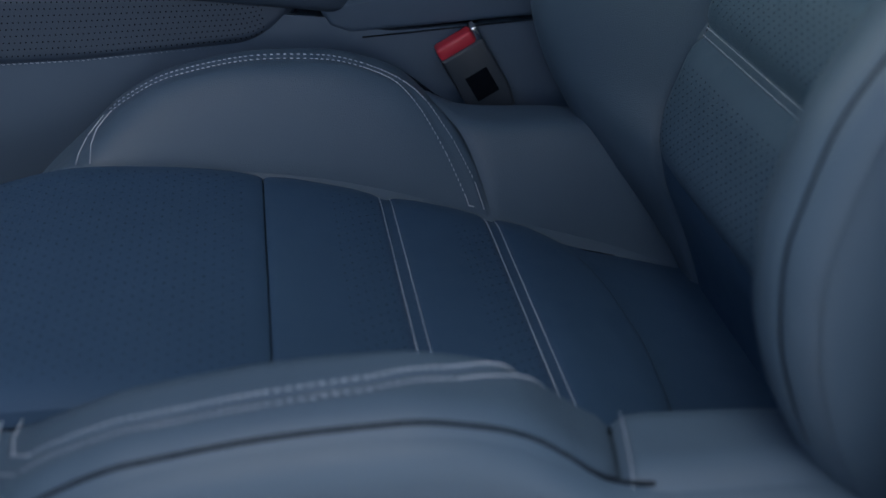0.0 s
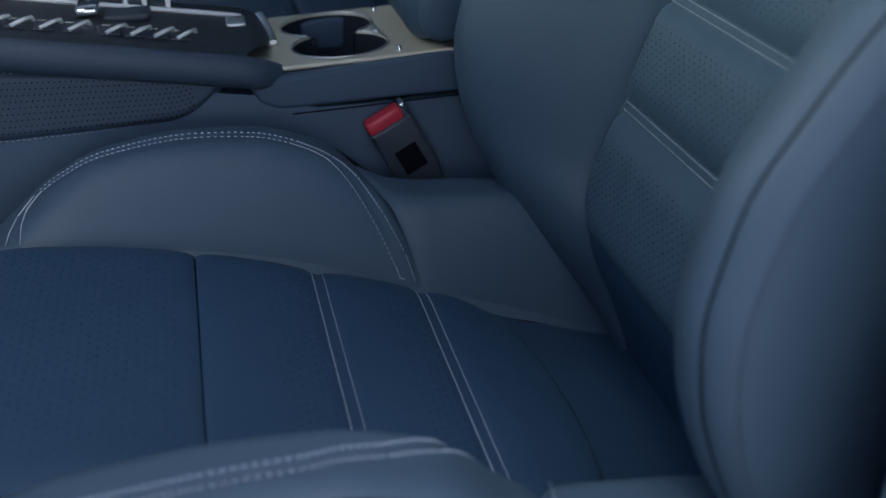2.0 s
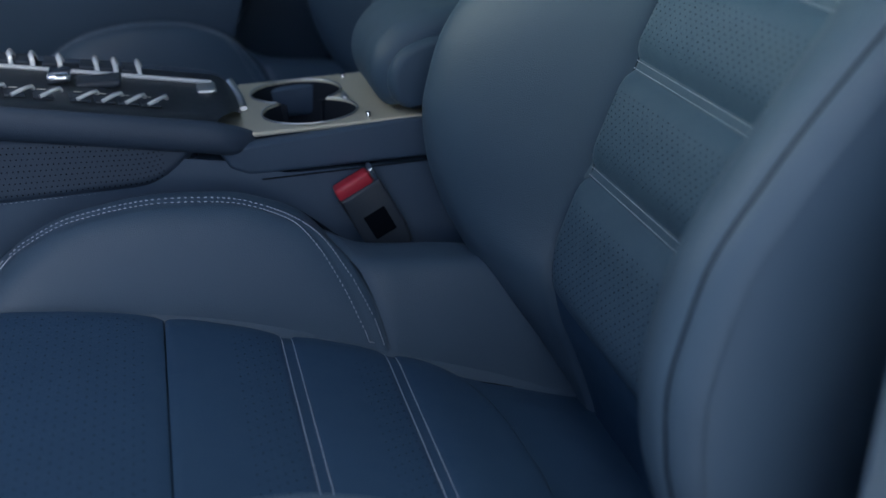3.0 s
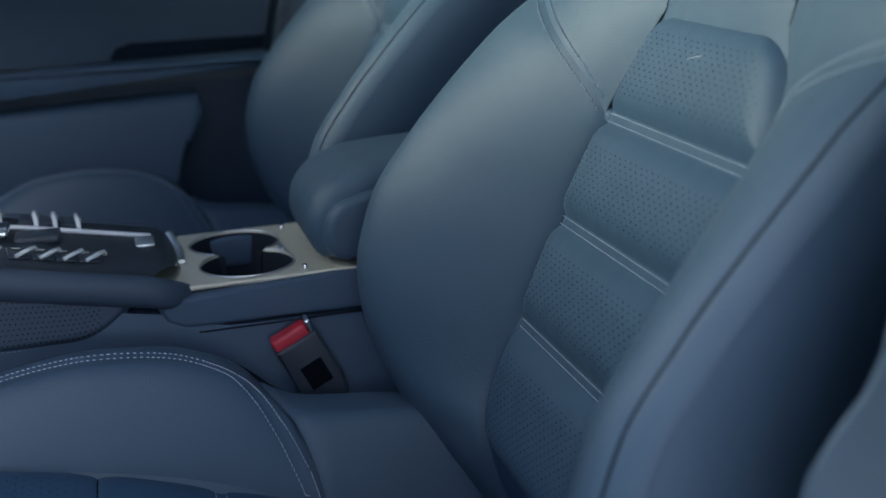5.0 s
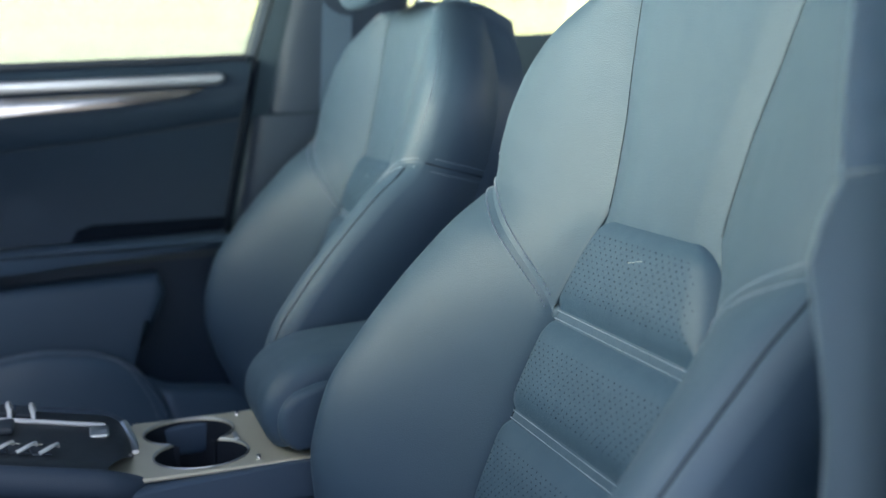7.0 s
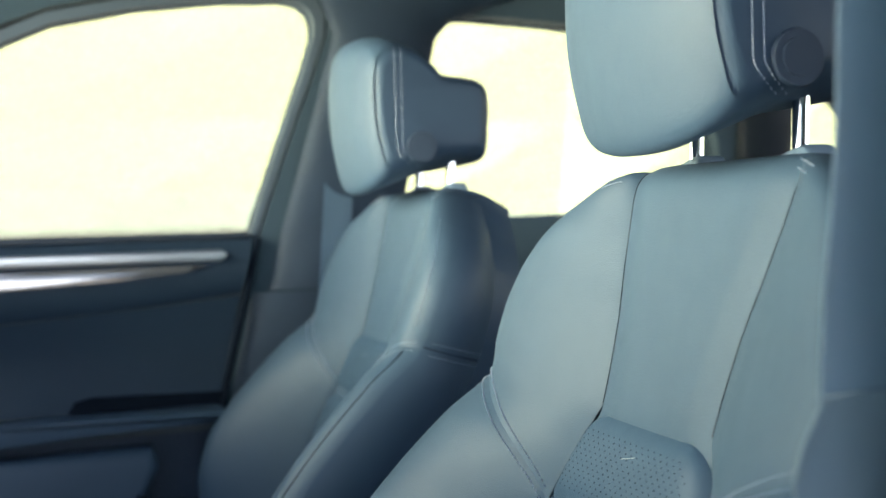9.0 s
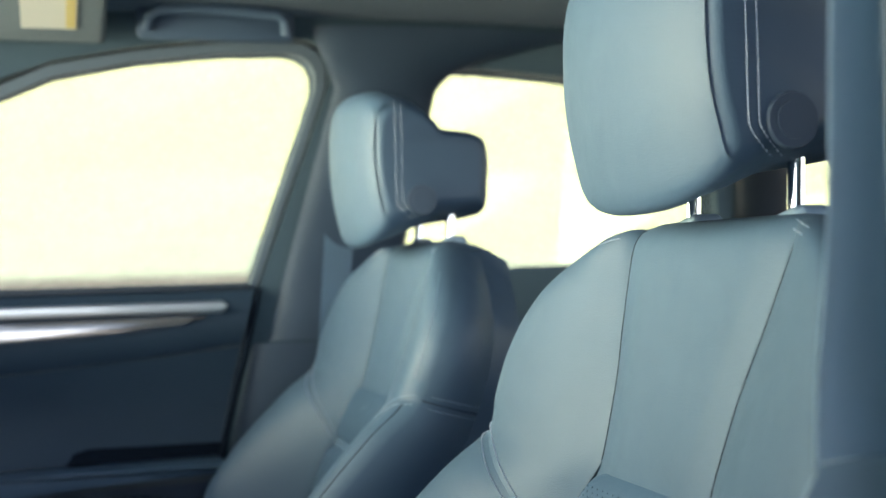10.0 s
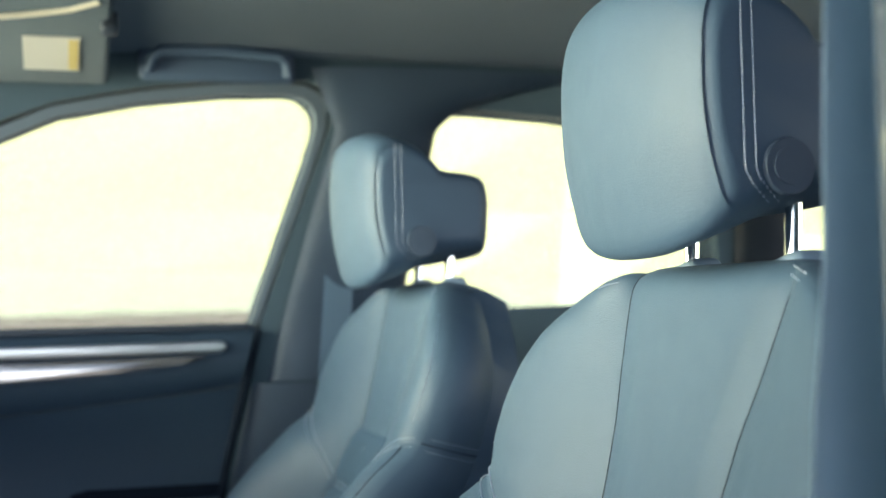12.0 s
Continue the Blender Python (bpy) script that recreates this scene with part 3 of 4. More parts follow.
# ---- seat: head restraint ----
def build_head(seat):
    # side outline in x and z, about its middle
    cx, cz = -0.045, 1.475
    outline = [(-0.098, 1.380), (-0.106, 1.41), (-0.112, 1.45), (-0.114, 1.49), (-0.113, 1.53), (-0.107, 1.555), (-0.092, 1.567), (-0.070, 1.568), (-0.045, 1.558), (-0.022, 1.538),
               (-0.008, 1.524), (0.030, 1.520), (0.055, 1.512), (0.063, 1.49), (0.062, 1.45), (0.058, 1.418), (0.044, 1.410), (-0.02, 1.400), (-0.055, 1.388), (-0.083, 1.377)]
    n = len(outline)
    dense = []
    for i in range(n):
        p = [Vector(outline[(i + k) % n]) for k in (-1, 0, 1, 2)]
        for j in range(4):
            t = j / 4
            dense.append(0.5 * ((2 * p[1]) + (p[2] - p[0]) * t + (2 * p[0] - 5 * p[1] + 4 * p[2] - p[3]) * t * t + (3 * p[1] - p[0] - 3 * p[2] + p[3]) * t ** 3))
    W = 0.120

    def solid(keep, grow=0.0, width=W, edge=2.3):
        bm = bmesh.new()
        rows = []
        for i in range(31):
            s = -math.cos(math.pi * i / 30)
            k = (1 - abs(s) ** edge) ** (1 / 2.2) if abs(s) < 1 else 0.0
            ring = []
            for q in dense:
                d = q - Vector((cx, cz))
                m = 0.58 if d.y > 0 else 0.70 - 0.16 * min(1.0, -d.y / 0.07)
                x, z = cx + d.x * (0.70 + 0.30 * k), cz + d.y * (m + (1 - m) * k)
                front = max(0.0, min(1.0, (-0.06 - q.x) / 0.04))
                x -= front * 0.008 * (1 - s * s)
                f = Vector((x, s * (width - (0.009 if s > 0 else 0.0)) * (1 - 0.10 * max(0.0, (q.x + 0.02) / 0.05)), z))
                ring.append(bm.verts.new(f + (Vector((d.x, 0, d.y)).normalized() * grow)))
            rows.append(ring)
        for a, b in zip(rows, rows[1:]):
            for i in range(len(a)):
                quad = (a[i], a[(i + 1) % len(a)], b[(i + 1) % len(a)], b[i])
                if keep(i, a[0].co.y / width):
                    bm.faces.new(quad)
        if keep(0, 1.0):
            bm.faces.new(rows[0])
            bm.faces.new(rows[-1])
        bmesh.ops.delete(bm, geom=[v for v in bm.verts if not v.link_faces], context="VERTS")
        return bm
    head = part("head_restraint", solid(lambda i, s: True), LEATHER, seat, "blue-grey leather head restraint")
    part("front_cushion", solid(lambda i, s: (i < 26 or i > 76) and -0.97 < s < 0.96, 0.0028, W + 0.0005), LEATHER, head)
    for s in (-1, 1):
        for dx in (0.024, 0.032):
            def along(t, s=s, dx=dx):
                z = lerp(1.405, 1.548, t)
                x = -0.103 + dx + 0.024 * max(0.0, (1.428 - z) / 0.024) ** 1.8
                far = max(abs(z - cz) / 0.093, abs(x - cx) / 0.069)
                k = min(0.98, max(0.0, (far - (0.70 if z > cz else 0.56)) / (0.30 if z > cz else 0.44)))
                y = (W - (0.009 if s > 0 else 0.0)) * (1 - k ** 2.2) ** (1 / 2.3)
                return Vector((x, s * (y + 0.0006), z)), Vector((0, s, -0.4 * k if z < cz else 0.4 * k))
            part("seam_thread", stitches(along, 52, 0.0022, 0.00036), THREAD, head)
        bm = bmesh.new()
        for r0, r1, h in ((0.0190, 0.0178, 0.0032), (0.0128, 0.0122, 0.0042)):
            bmesh.ops.create_cone(bm, cap_ends=True, segments=40, radius1=r0, radius2=r1, depth=h, matrix=Matrix.Translation((0, 0, h / 2)))
        btn = part("release_button", bm, LEATHER_DARK, head, "round dark release button")
        btn.matrix_local = Matrix.Translation((-0.047, s * (W - (0.0005 if s < 0 else 0.0095)), 1.428)) @ pose(0, 0, 0, -90 * s, 0, 0)
        lo, hi = back_p(s * 0.070, BACK_TOP, -0.004), Vector((0.002, s * 0.070, 1.43))
        part("head_post", tube([lo, lo.lerp(hi, 0.5), hi], 0.0060, 14), CHROME, seat, "chrome head restraint post")
    head.location = (0.012, 0, -0.003)
    return head


driver = thing("front_seat", "blue-grey leather front seat with perforated ribbed middle", "seat", "front seats")
build_back(driver)
build_cushion(driver)
build_head(driver)
GAP = 0.74
passenger = copy_thing(driver, pose(-0.008, GAP, 0))
passenger["label"] = "blue-grey leather front seat beside the far door"
for o in passenger.children:
    if o.name.startswith("head_restraint"):
        o.location = (-0.004, 0, -0.012)

# ---- belt buckle ----
buckle = thing("belt_buckle", "black seat belt buckle with a red press button", "buckle")
M = Matrix.Translation((-0.331, 0.283, 0.866)) @ pose(0, 0, 0, 0, -26, 0)
bm = bmesh.new()
prism(bm, [(-0.0205, 0.030), (0.0205, 0.030), (0.0205, -0.020), (0.017, -0.037), (0.011, -0.041), (-0.012, -0.041), (-0.018, -0.036), (-0.0205, -0.02)], -0.010, 0.010, "y", 0.0035, 3)
o = part("buckle_case", bm, PLASTIC_DARK, buckle); o.matrix_local = M
bm = bmesh.new(); box(bm, (-0.0195, -0.0085, 0.0285), (0.0145, 0.0090, 0.0405), 0.0025)
o = part("press_button", bm, RED, buckle, "red plastic press button"); o.matrix_local = M
bm = bmesh.new(); box(bm, (0.0150, -0.0090, 0.0285), (0.0202, 0.0095, 0.0420), 0.0015)
o = part("tongue_slot", bm, CHROME, buckle, "bright metal edge"); o.matrix_local = M
bm = bmesh.new(); box(bm, (-0.010, -0.0113, -0.018), (0.011, -0.0095, 0.006), 0.0007)
o = part("case_label", bm, HOLE, buckle, "black square on the case"); o.matrix_local = M
bm = bmesh.new(); box(bm, (-0.012, -0.006, -0.12), (0.012, 0.006, -0.038), 0.004)
o = part("buckle_stalk", bm, PLASTIC_DARK, buckle); o.matrix_local = M

# ---- centre console ----
CY = 0.395
console = thing("centre_console", "dark blue centre console with sloping switch panel", "console")
bm = bmesh.new()
prism(bm, [(-1.10, 0.45), (-0.425, 0.45), (-0.425, 0.914), (-0.455, 0.926), (-0.66, 0.962), (-1.10, 1.04)], CY - 0.0965, CY + 0.0965)
prism(bm, [(-0.322, 0.45), (0.35, 0.45), (0.35, 0.86), (-0.26, 0.905), (-0.322, 0.906)], CY - 0.0965, CY + 0.0965)
box(bm, (-0.425, CY - 0.0965, 0.45), (-0.322, CY + 0.0965, 0.866))
for s in (-1, 1):
    prism(bm, [(-0.425, 0.866), (-0.322, 0.866), (-0.322, 0.906), (-0.40, 0.908), (-0.425, 0.914)], CY + s * 0.0885, CY + s * 0.0965)
part("console_body", bm, PLASTIC, console)
# rail beside the cup holders
for s in (-1, 1):
    bm = bmesh.new()
    prism(bm, [(-0.462, 0.938), (-0.452, 0.918), (-0.435, 0.910), (0.30, 0.905), (0.30, 0.940), (-0.30, 0.944)], CY + s * 0.0865 - 0.012, CY + s * 0.0865 + 0.012, "y", 0.005, 3)
    part("console_rail", bm, PLASTIC, console)
    bm = bmesh.new()
    box(bm, (-0.425, CY + s * 0.0970 - 0.0014, 0.9050), (0.30, CY + s * 0.0970 + 0.0006, 0.9060), 0.0004)
    part("rail_gap", bm, GROOVE, console)
# plate with two round wells
bm = bmesh.new()
plate_lo, plate_hi = (-0.462, CY - 0.088), (-0.255, CY + 0.088)
wells = [(-0.376, CY + 0.038, 0.043), (-0.372, CY - 0.037, 0.043)]
NX, NY = 84, 72
grid = {}
for i in range(NX + 1):
    for j in range(NY + 1):
        x, y = lerp(plate_lo[0], plate_hi[0], i / NX), lerp(plate_lo[1], plate_hi[1], j / NY)
        grid[i, j] = bm.verts.new((x, y, 0.9455))
for i in range(NX):
    for j in range(NY):
        q = [grid[i, j], grid[i + 1, j], grid[i + 1, j + 1], grid[i, j + 1]]
        c = sum((v.co for v in q), Vector()) / 4
        if all(math.hypot(c.x - a, c.y - b) > r for a, b, r in wells):
            bm.faces.new(q)
for v in bm.verts:
    for a, b, r in wells:
        d = math.hypot(v.co.x - a, v.co.y - b)
        if abs(d - r) < 0.0024:
            v.co.x, v.co.y = a + (v.co.x - a) * r / d, b + (v.co.y - b) * r / d
bmesh.ops.delete(bm, geom=[v for v in bm.verts if not v.link_faces], context="VERTS")
plate = part("cup_plate", bm, CHAMPAGNE, console, "brushed champagne metal plate")
sol = plate.modifiers.new("thick", "SOLIDIFY")
sol.thickness, sol.offset = 0.004, -1
for a, b, r in wells:
    rr = r - 0.0004
    bm, _ = sheet(lambda u, k: (a + math.cos(2 * math.pi * u) * (rr - 0.004 * k), b + math.sin(2 * math.pi * u) * (rr - 0.004 * k), lerp(0.944, 0.872, k)), [i / 40 for i in range(40)], [0, 0.3, 0.7, 1.0], True)
    other = wells[1] if (a, b, r) == wells[0] else wells[0]
    bmesh.ops.delete(bm, geom=[f for f in bm.faces if math.hypot(f.calc_center_median().x - other[0], f.calc_center_median().y - other[1]) < other[2] - 0.003], context="FACES")
    low = [v for v in bm.verts if v.co.z < 0.873]
    low.sort(key=lambda v: math.atan2(v.co.y - b, v.co.x - a))
    bm.faces.new(low)
    bmesh.ops.solidify(bm, geom=bm.faces[:], thickness=0.0015)
    part("cup_well", bm, WELL, console)
    pts = [(a + math.cos(t * math.pi / 24) * (r + 0.0008), b + math.sin(t * math.pi / 24) * (r + 0.0008), 0.9462) for t in range(49)]
    rim = [p for p in pts if math.hypot(p[0] - other[0], p[1] - other[1]) > other[2]]
    start = max(range(len(rim)), key=lambda q: (Vector(rim[q]) - Vector(rim[q - 1])).length)
    pts = rim[start:] + rim[:start]
    part("cup_rim", tube(pts, 0.0009, 6), SILVER, console)
bm = bmesh.new(); box(bm, (-0.3375, CY - 0.012, 0.885), (-0.3325, CY + 0.010, 0.949), 0.001)
part("cup_clip", bm, SILVER, console, "bright clip between the cups")
for x, y in ((-0.324, CY - 0.074), (-0.324, CY + 0.074)):
    bm = bmesh.new(); bmesh.ops.create_cone(bm, cap_ends=True, segments=16, radius1=0.0028, radius2=0.0022, depth=0.004, matrix=Matrix.Translation((x, y, 0.947)))
    part("plate_screw", bm, CHROME, console)


def deck(x):
    return 0.963 + 0.19 * (-0.47 - x)


# switch panel, sloping up towards the dashboard
def deck_p(x, y, h=0.0):
    return Vector((x, CY + y, deck(x) + h))


def deck_top(u, k):
    y = lerp(-0.094, 0.094, u)
    r = 0.052 * (abs(y) / 0.094) ** 2.6
    x = lerp(-1.05, -0.432 - r * 0.62, k)
    e = max(0.0, (abs(y) - 0.078) / 0.016)
    return deck_p(x, y, -0.010 * e * e + 0.003 * (1 - (y / 0.094) ** 2) - 0.012 * max(0.0, (x + 0.445) / 0.012) ** 2)


bm, _ = sheet(deck_top, eased(36, 0.7), [1 - (1 - i / 40) ** 1.6 for i in range(41)])
bmesh.ops.solidify(bm, geom=bm.faces[:], thickness=0.004)
panel = part("switch_panel", bm, DECK, console, "satin blue-black switch panel")
# padded cheek on each side, rounding off at its rear end
for s in (-1, 1):
    def cheek(u, k, s=s):
        x = lerp(-1.05, -0.422, k)
        end = max(0.0, (x + 0.462) / 0.040)
        c = deck_p(x, s * (0.098 - 0.020 * end * end), -0.0135 - 0.004 * end)
        r = 0.0140 * math.sqrt(max(0.0, 1 - end * end)) + 0.0005
        a = 2 * math.pi * u
        return c + Vector((0, math.cos(a) * r * 0.75, math.sin(a) * r))
    bm, _ = sheet(cheek, [i / 20 for i in range(20)], [1 - (1 - i / 44) ** 1.9 for i in range(45)], True)
    part("padded_cheek", bm, LEATHER_DARK, console)
    # knee pad with perforated face
    def pad(u, k, s=s):
        x = lerp(-1.02, -0.466, k)
        e = max(0.0, (x + 0.535) / 0.069)
        top = lerp(0.962, 0.944, max(0, (x + 0.66) / 0.17)) + max(0, -0.66 - x) * 0.10
        bot = 0.894 + 0.050 * e ** 2.2 + max(0, -0.66 - x) * 0.05
        z = lerp(bot, top, u) + 0.012
        d = min((top - bot) * u, (top - bot) * (1 - u), (-0.466 - x) * 0.5)
        return (x, CY + s * (0.092 + 0.008 * min(1, d / 0.010)), z)
    bm, _ = sheet(pad, eased(18), [1 - (1 - i / 50) ** 1.7 for i in range(51)])
    kp = part("knee_pad", bm, LEATHER_DARK, console, "perforated leather knee pad")
    if s < 0:
        def along(t, off=0.004):
            p = Vector(pad(0.93, lerp(0.4, 0.985, t)))
            return p + Vector((0, -0.0006, 0)), Vector((0, -1, 0.2))
        part("seam_thread", stitches(along, 64, 0.0026, 0.0004), THREAD, kp)
        def along(t):
            p = Vector(pad(0.07, lerp(0.4, 0.93, t)))
            return p + Vector((0, -0.0006, 0)), Vector((0, -1, 0.2))
        part("seam_thread", stitches(along, 64, 0.0026, 0.0004), THREAD, kp)
        places = []
        for i in range(60):
            for j in range(9):
                k = lerp(0.45, 0.93, (i + (0.5 if j % 2 else 0)) / 60)
                places.append((Vector(pad(lerp(0.18, 0.82, j / 8), k)), Vector((0, -1, 0))))
        tagged(part("perforation", dots(places, 0.0007), HOLE, kp, smooth=False), kind="stuff")
        pts = [Vector(pad(0.0, k)) + Vector((0, 0.004, -0.003)) for k in (lerp(0.3, 1.0, i / 50) for i in range(51))]
        part("pad_gap", tube(pts, 0.0035, 6), GROOVE, console)
# chrome trims
pts = [deck_p(lerp(-1.0, -0.455, i / 30), 0.030, 0.0045) for i in range(31)]
part("chrome_strip", tube(pts, 0.0034, 8, flat=0.7), TIP, panel)
pts = [Vector(deck_top(u, 1.0)) + Vector((0.002, 0, 0.003)) for u in (lerp(0.42, 0.78, i / 24) for i in range(25))]
part("chrome_end", tube(pts, 0.0036, 8, flat=0.6), SILVER, panel)
bm = bmesh.new(); box(bm, (-0.470, CY - 0.008, deck(-0.46) + 0.002), (-0.452, CY + 0.022, deck(-0.46) + 0.0065), 0.002)
part("end_badge", bm, SILVER, panel)
# two rows of toggles with bright tips
for x in (-0.505, -0.5235, -0.5425, -0.5625, -0.592, -0.6145, -0.637, -0.655, -0.675, -0.700):
    bm = bmesh.new(); box(bm, (-0.0085, -0.016, 0), (0.0085, 0.016, 0.0022), 0.0009)
    key = part("switch_key", bm, PLASTIC_DARK, panel); key.matrix_local = Matrix.Translation(deck_p(x - 0.008, -0.052, 0.0010)) @ pose(0, 0, 0, 0, 10.8, 8)
    bm = bmesh.new(); tube([(0.0072, 0.0120, 0.0030), (0.0058, 0.0085, 0.0062), (0.0005, -0.0040, 0.0066), (-0.0040, -0.0100, 0.0052), (-0.0085, -0.0130, 0.0030)], 0.0021, 8, bm, 0.8)
    tip = part("switch_tip", bm, TIP, panel, "bright switch tip"); tip.matrix_local = Matrix.Translation(deck_p(x, -0.060, 0.0022)) @ pose(0, 0, 0, 0, 10.8, 0)
    bm = bmesh.new(); box(bm, (-0.0035, -0.0010, 0.0), (0.0035, 0.0010, 0.0005))
    mark = part("key_mark", bm, LABEL, panel); mark.matrix_local = Matrix.Translation(deck_p(x - 0.009, -0.043, 0.0040)) @ pose(0, 0, 0, 0, 10.8, 8)
for x in (-0.520, -0.541, -0.558, -0.590, -0.614, -0.633, -0.652, -0.672):
    bm = bmesh.new(); tube([(0, -0.016, 0.000), (-0.0010, -0.014, 0.0060), (-0.0030, -0.008, 0.0095), (-0.0035, 0.008, 0.0085), (0, 0.016, 0.002)], 0.0025, 8, bm)
    tip = part("switch_tip", bm, TIP, panel, "bright switch tip"); tip.matrix_local = Matrix.Translation(deck_p(x, 0.060, 0.002)) @ pose(0, 0, 0, 0, 10.8, 0)
    bm = bmesh.new(); box(bm, (-0.0075, -0.016, 0), (0.0075, 0.016, 0.0050), 0.0015)
    key = part("switch_key", bm, PLASTIC_DARK, panel); key.matrix_local = Matrix.Translation(deck_p(x - 0.009, 0.060, 0.002)) @ pose(0, 0, 0, 0, 10.8, 0)
# selector gate
bm = bmesh.new()
prism(bm, [(-0.70, -0.032), (-0.585, -0.032), (-0.575, -0.024), (-0.575, 0.018), (-0.585, 0.026), (-0.70, 0.026)], 0.0, 0.003, "z", 0.001)
gate = part("selector_gate", bm, PLASTIC, panel)
gate.matrix_local = Matrix(((1, 0, 0, 0), (0, 1, 0, CY), (-0.19, 0, 1, 0.963 - 0.19 * 0.47 + 0.0035), (0, 0, 0, 1)))
bm = bmesh.new(); box(bm, (-0.598, CY - 0.022, deck(-0.59) + 0.004), (-0.578, CY + 0.016, deck(-0.59) + 0.012), 0.003)
part("selector_foot", bm, CHROME, panel, "chrome foot of the selector")
bm = bmesh.new(); box(bm, (-0.575, CY - 0.018, deck(-0.555) + 0.0005), (-0.535, CY + 0.014, deck(-0.555) + 0.0085), 0.003)
part("selector_key", bm, PLASTIC_DARK, panel)

# ---- armrest between the seats ----
arm = thing("armrest", "dark blue leather centre armrest with stitched lid", "armrest")


ARM = [(-0.306, 0.952), (-0.316, 0.966), (-0.319, 0.984), (-0.314, 1.003), (-0.300, 1.020), (-0.278, 1.031), (-0.245, 1.037), (-0.10, 1.042), (0.12, 1.046), (0.125, 0.99), (0.12, 0.952), (0.0, 0.951), (-0.18, 0.951), (-0.27, 0.951), (-0.292, 0.951)]


def pillow(outline, lo, hi, ease, full=0.80):
    """A cushion drawn out across the car from a side outline, its ends eased over."""
    pts = rounded(outline)
    c = sum(pts, Vector((0, 0))) / len(pts)
    steps = [math.sin(math.pi / 2 * i / 8) for i in range(9)]
    ys = [lo + ease * (1 - math.cos(math.pi / 2 * i / 8)) for i in range(9)]
    fs = [lerp(full, 1.0, k) for k in steps]
    ys, fs = ys + [lo + hi - y for y in reversed(ys)], fs + list(reversed(fs))
    bm = bmesh.new()
    rows = [[bm.verts.new((c.x + (p.x - c.x) * (1 - (1 - f) * 0.35), y, c.y + (p.y - c.y) * f)) for p in pts] for y, f in zip(ys, fs)]
    for a, b in zip(rows, rows[1:]):
        for i in range(len(a)):
            bm.faces.new((a[i], a[(i + 1) % len(a)], b[(i + 1) % len(a)], b[i]))
    bm.faces.new(rows[0])
    bm.faces.new(rows[-1])
    return bm


bm = pillow(ARM, CY - 0.084, CY + 0.054, 0.022, 0.62)
part("armrest_lid", bm, LEATHER, arm)
bm = bmesh.new()
box(bm, (-0.285, CY - 0.070, 0.944), (0.12, CY + 0.040, 0.958), 0.004)
part("armrest_base", bm, PLASTIC_DARK, arm)
bm = pillow([(-0.294, 0.953), (-0.305, 0.966), (-0.306, 0.984), (-0.298, 1.000), (-0.280, 1.010), (-0.24, 1.015), (-0.05, 1.018), (0.115, 1.022), (0.118, 0.985), (0.115, 0.953), (0.0, 0.953), (-0.18, 0.953), (-0.26, 0.953), (-0.282, 0.953)], CY - 0.094, CY - 0.060, 0.012, 0.82)
pad_side = part("side_pad", bm, LEATHER, arm, "padded leather side of the armrest")
for off in (0.0, 0.006):
    def along(t, off=off):
        x = lerp(-0.286, -0.10, t)
        drop = max(0.0, (-0.255 - x) / 0.031)
        return Vector((x, CY - 0.0932 + 0.004 * drop, 1.0005 + off * 0.8 - 0.013 * drop ** 2)), Vector((0, -1, 0.3))
    part("seam_thread", stitches(along, 54, 0.0026, 0.0004), THREAD, pad_side)

# ---- cabin shell ----
FLOOR_Z = 0.45
bm = bmesh.new(); box(bm, (-1.55, -0.40, FLOOR_Z - 0.05), (1.45, 1.14, FLOOR_Z))
tagged(part("floor", bm, CARPET), "dark carpeted car floor", "floor", kind="structure")

WINDOW_F = [(-1.02, 1.311), (-0.193, 1.311), (-0.150, 1.446), (-0.113, 1.556), (-0.097, 1.610), (-0.098, 1.632), (-0.106, 1.648), (-0.122, 1.659), (-0.145, 1.6625), (-0.237, 1.659), (-0.361, 1.645), (-0.479, 1.621),
            (-0.555, 1.588), (-0.64, 1.545), (-0.74, 1.485), (-0.88, 1.395)]
WINDOW_R = [(0.035, 1.325), (0.632, 1.335), (0.612, 1.45), (0.555, 1.56), (0.47, 1.608), (0.40, 1.628), (0.31, 1.637), (0.18, 1.645), (0.130, 1.646), (0.112, 1.636), (0.088, 1.60)]
WINDOW_Q = [(0.770, 1.345), (1.05, 1.375), (0.98, 1.44), (0.87, 1.52), (0.75, 1.55)]


def wall_with_holes(outer, holes, fy, thick, flip=False):
    """A side wall of the car, cut by its window openings; fy gives its place across by height."""
    cu = bpy.data.curves.new("outline", "CURVE")
    cu.dimensions = "2D"
    cu.fill_mode = "BOTH"
    cu.extrude = 0.0
    for pts in (outer, *holes):
        sp = cu.splines.new("POLY")
        sp.points.add(len(pts) - 1)
        for q, p in zip(sp.points, pts):
            q.co = (p[0], p[1], 0, 1)
        sp.use_cyclic_u = True
    tmp = bpy.data.objects.new("outline", cu)
    me = bpy.data.meshes.new_from_object(tmp)
    bm = bmesh.new()
    bm.from_mesh(me)
    bpy.data.objects.remove(tmp)
    bpy.data.curves.remove(cu)
    bpy.data.meshes.remove(me)
    bmesh.ops.remove_doubles(bm, verts=bm.verts, dist=0.0003)
    fs = bmesh.ops.extrude_face_region(bm, geom=bm.faces[:])
    moved = {v for v in fs["geom"] if isinstance(v, bmesh.types.BMVert)}
    for v in bm.verts:
        x, z = v.co.x, v.co.y
        v.co = Vector((x, fy(z) + (thick if v in moved else 0.0), z))
    return bm


def side_y(z):
    return 1.116 if z < 1.311 else 1.116 - (z - 1.311) * 0.24


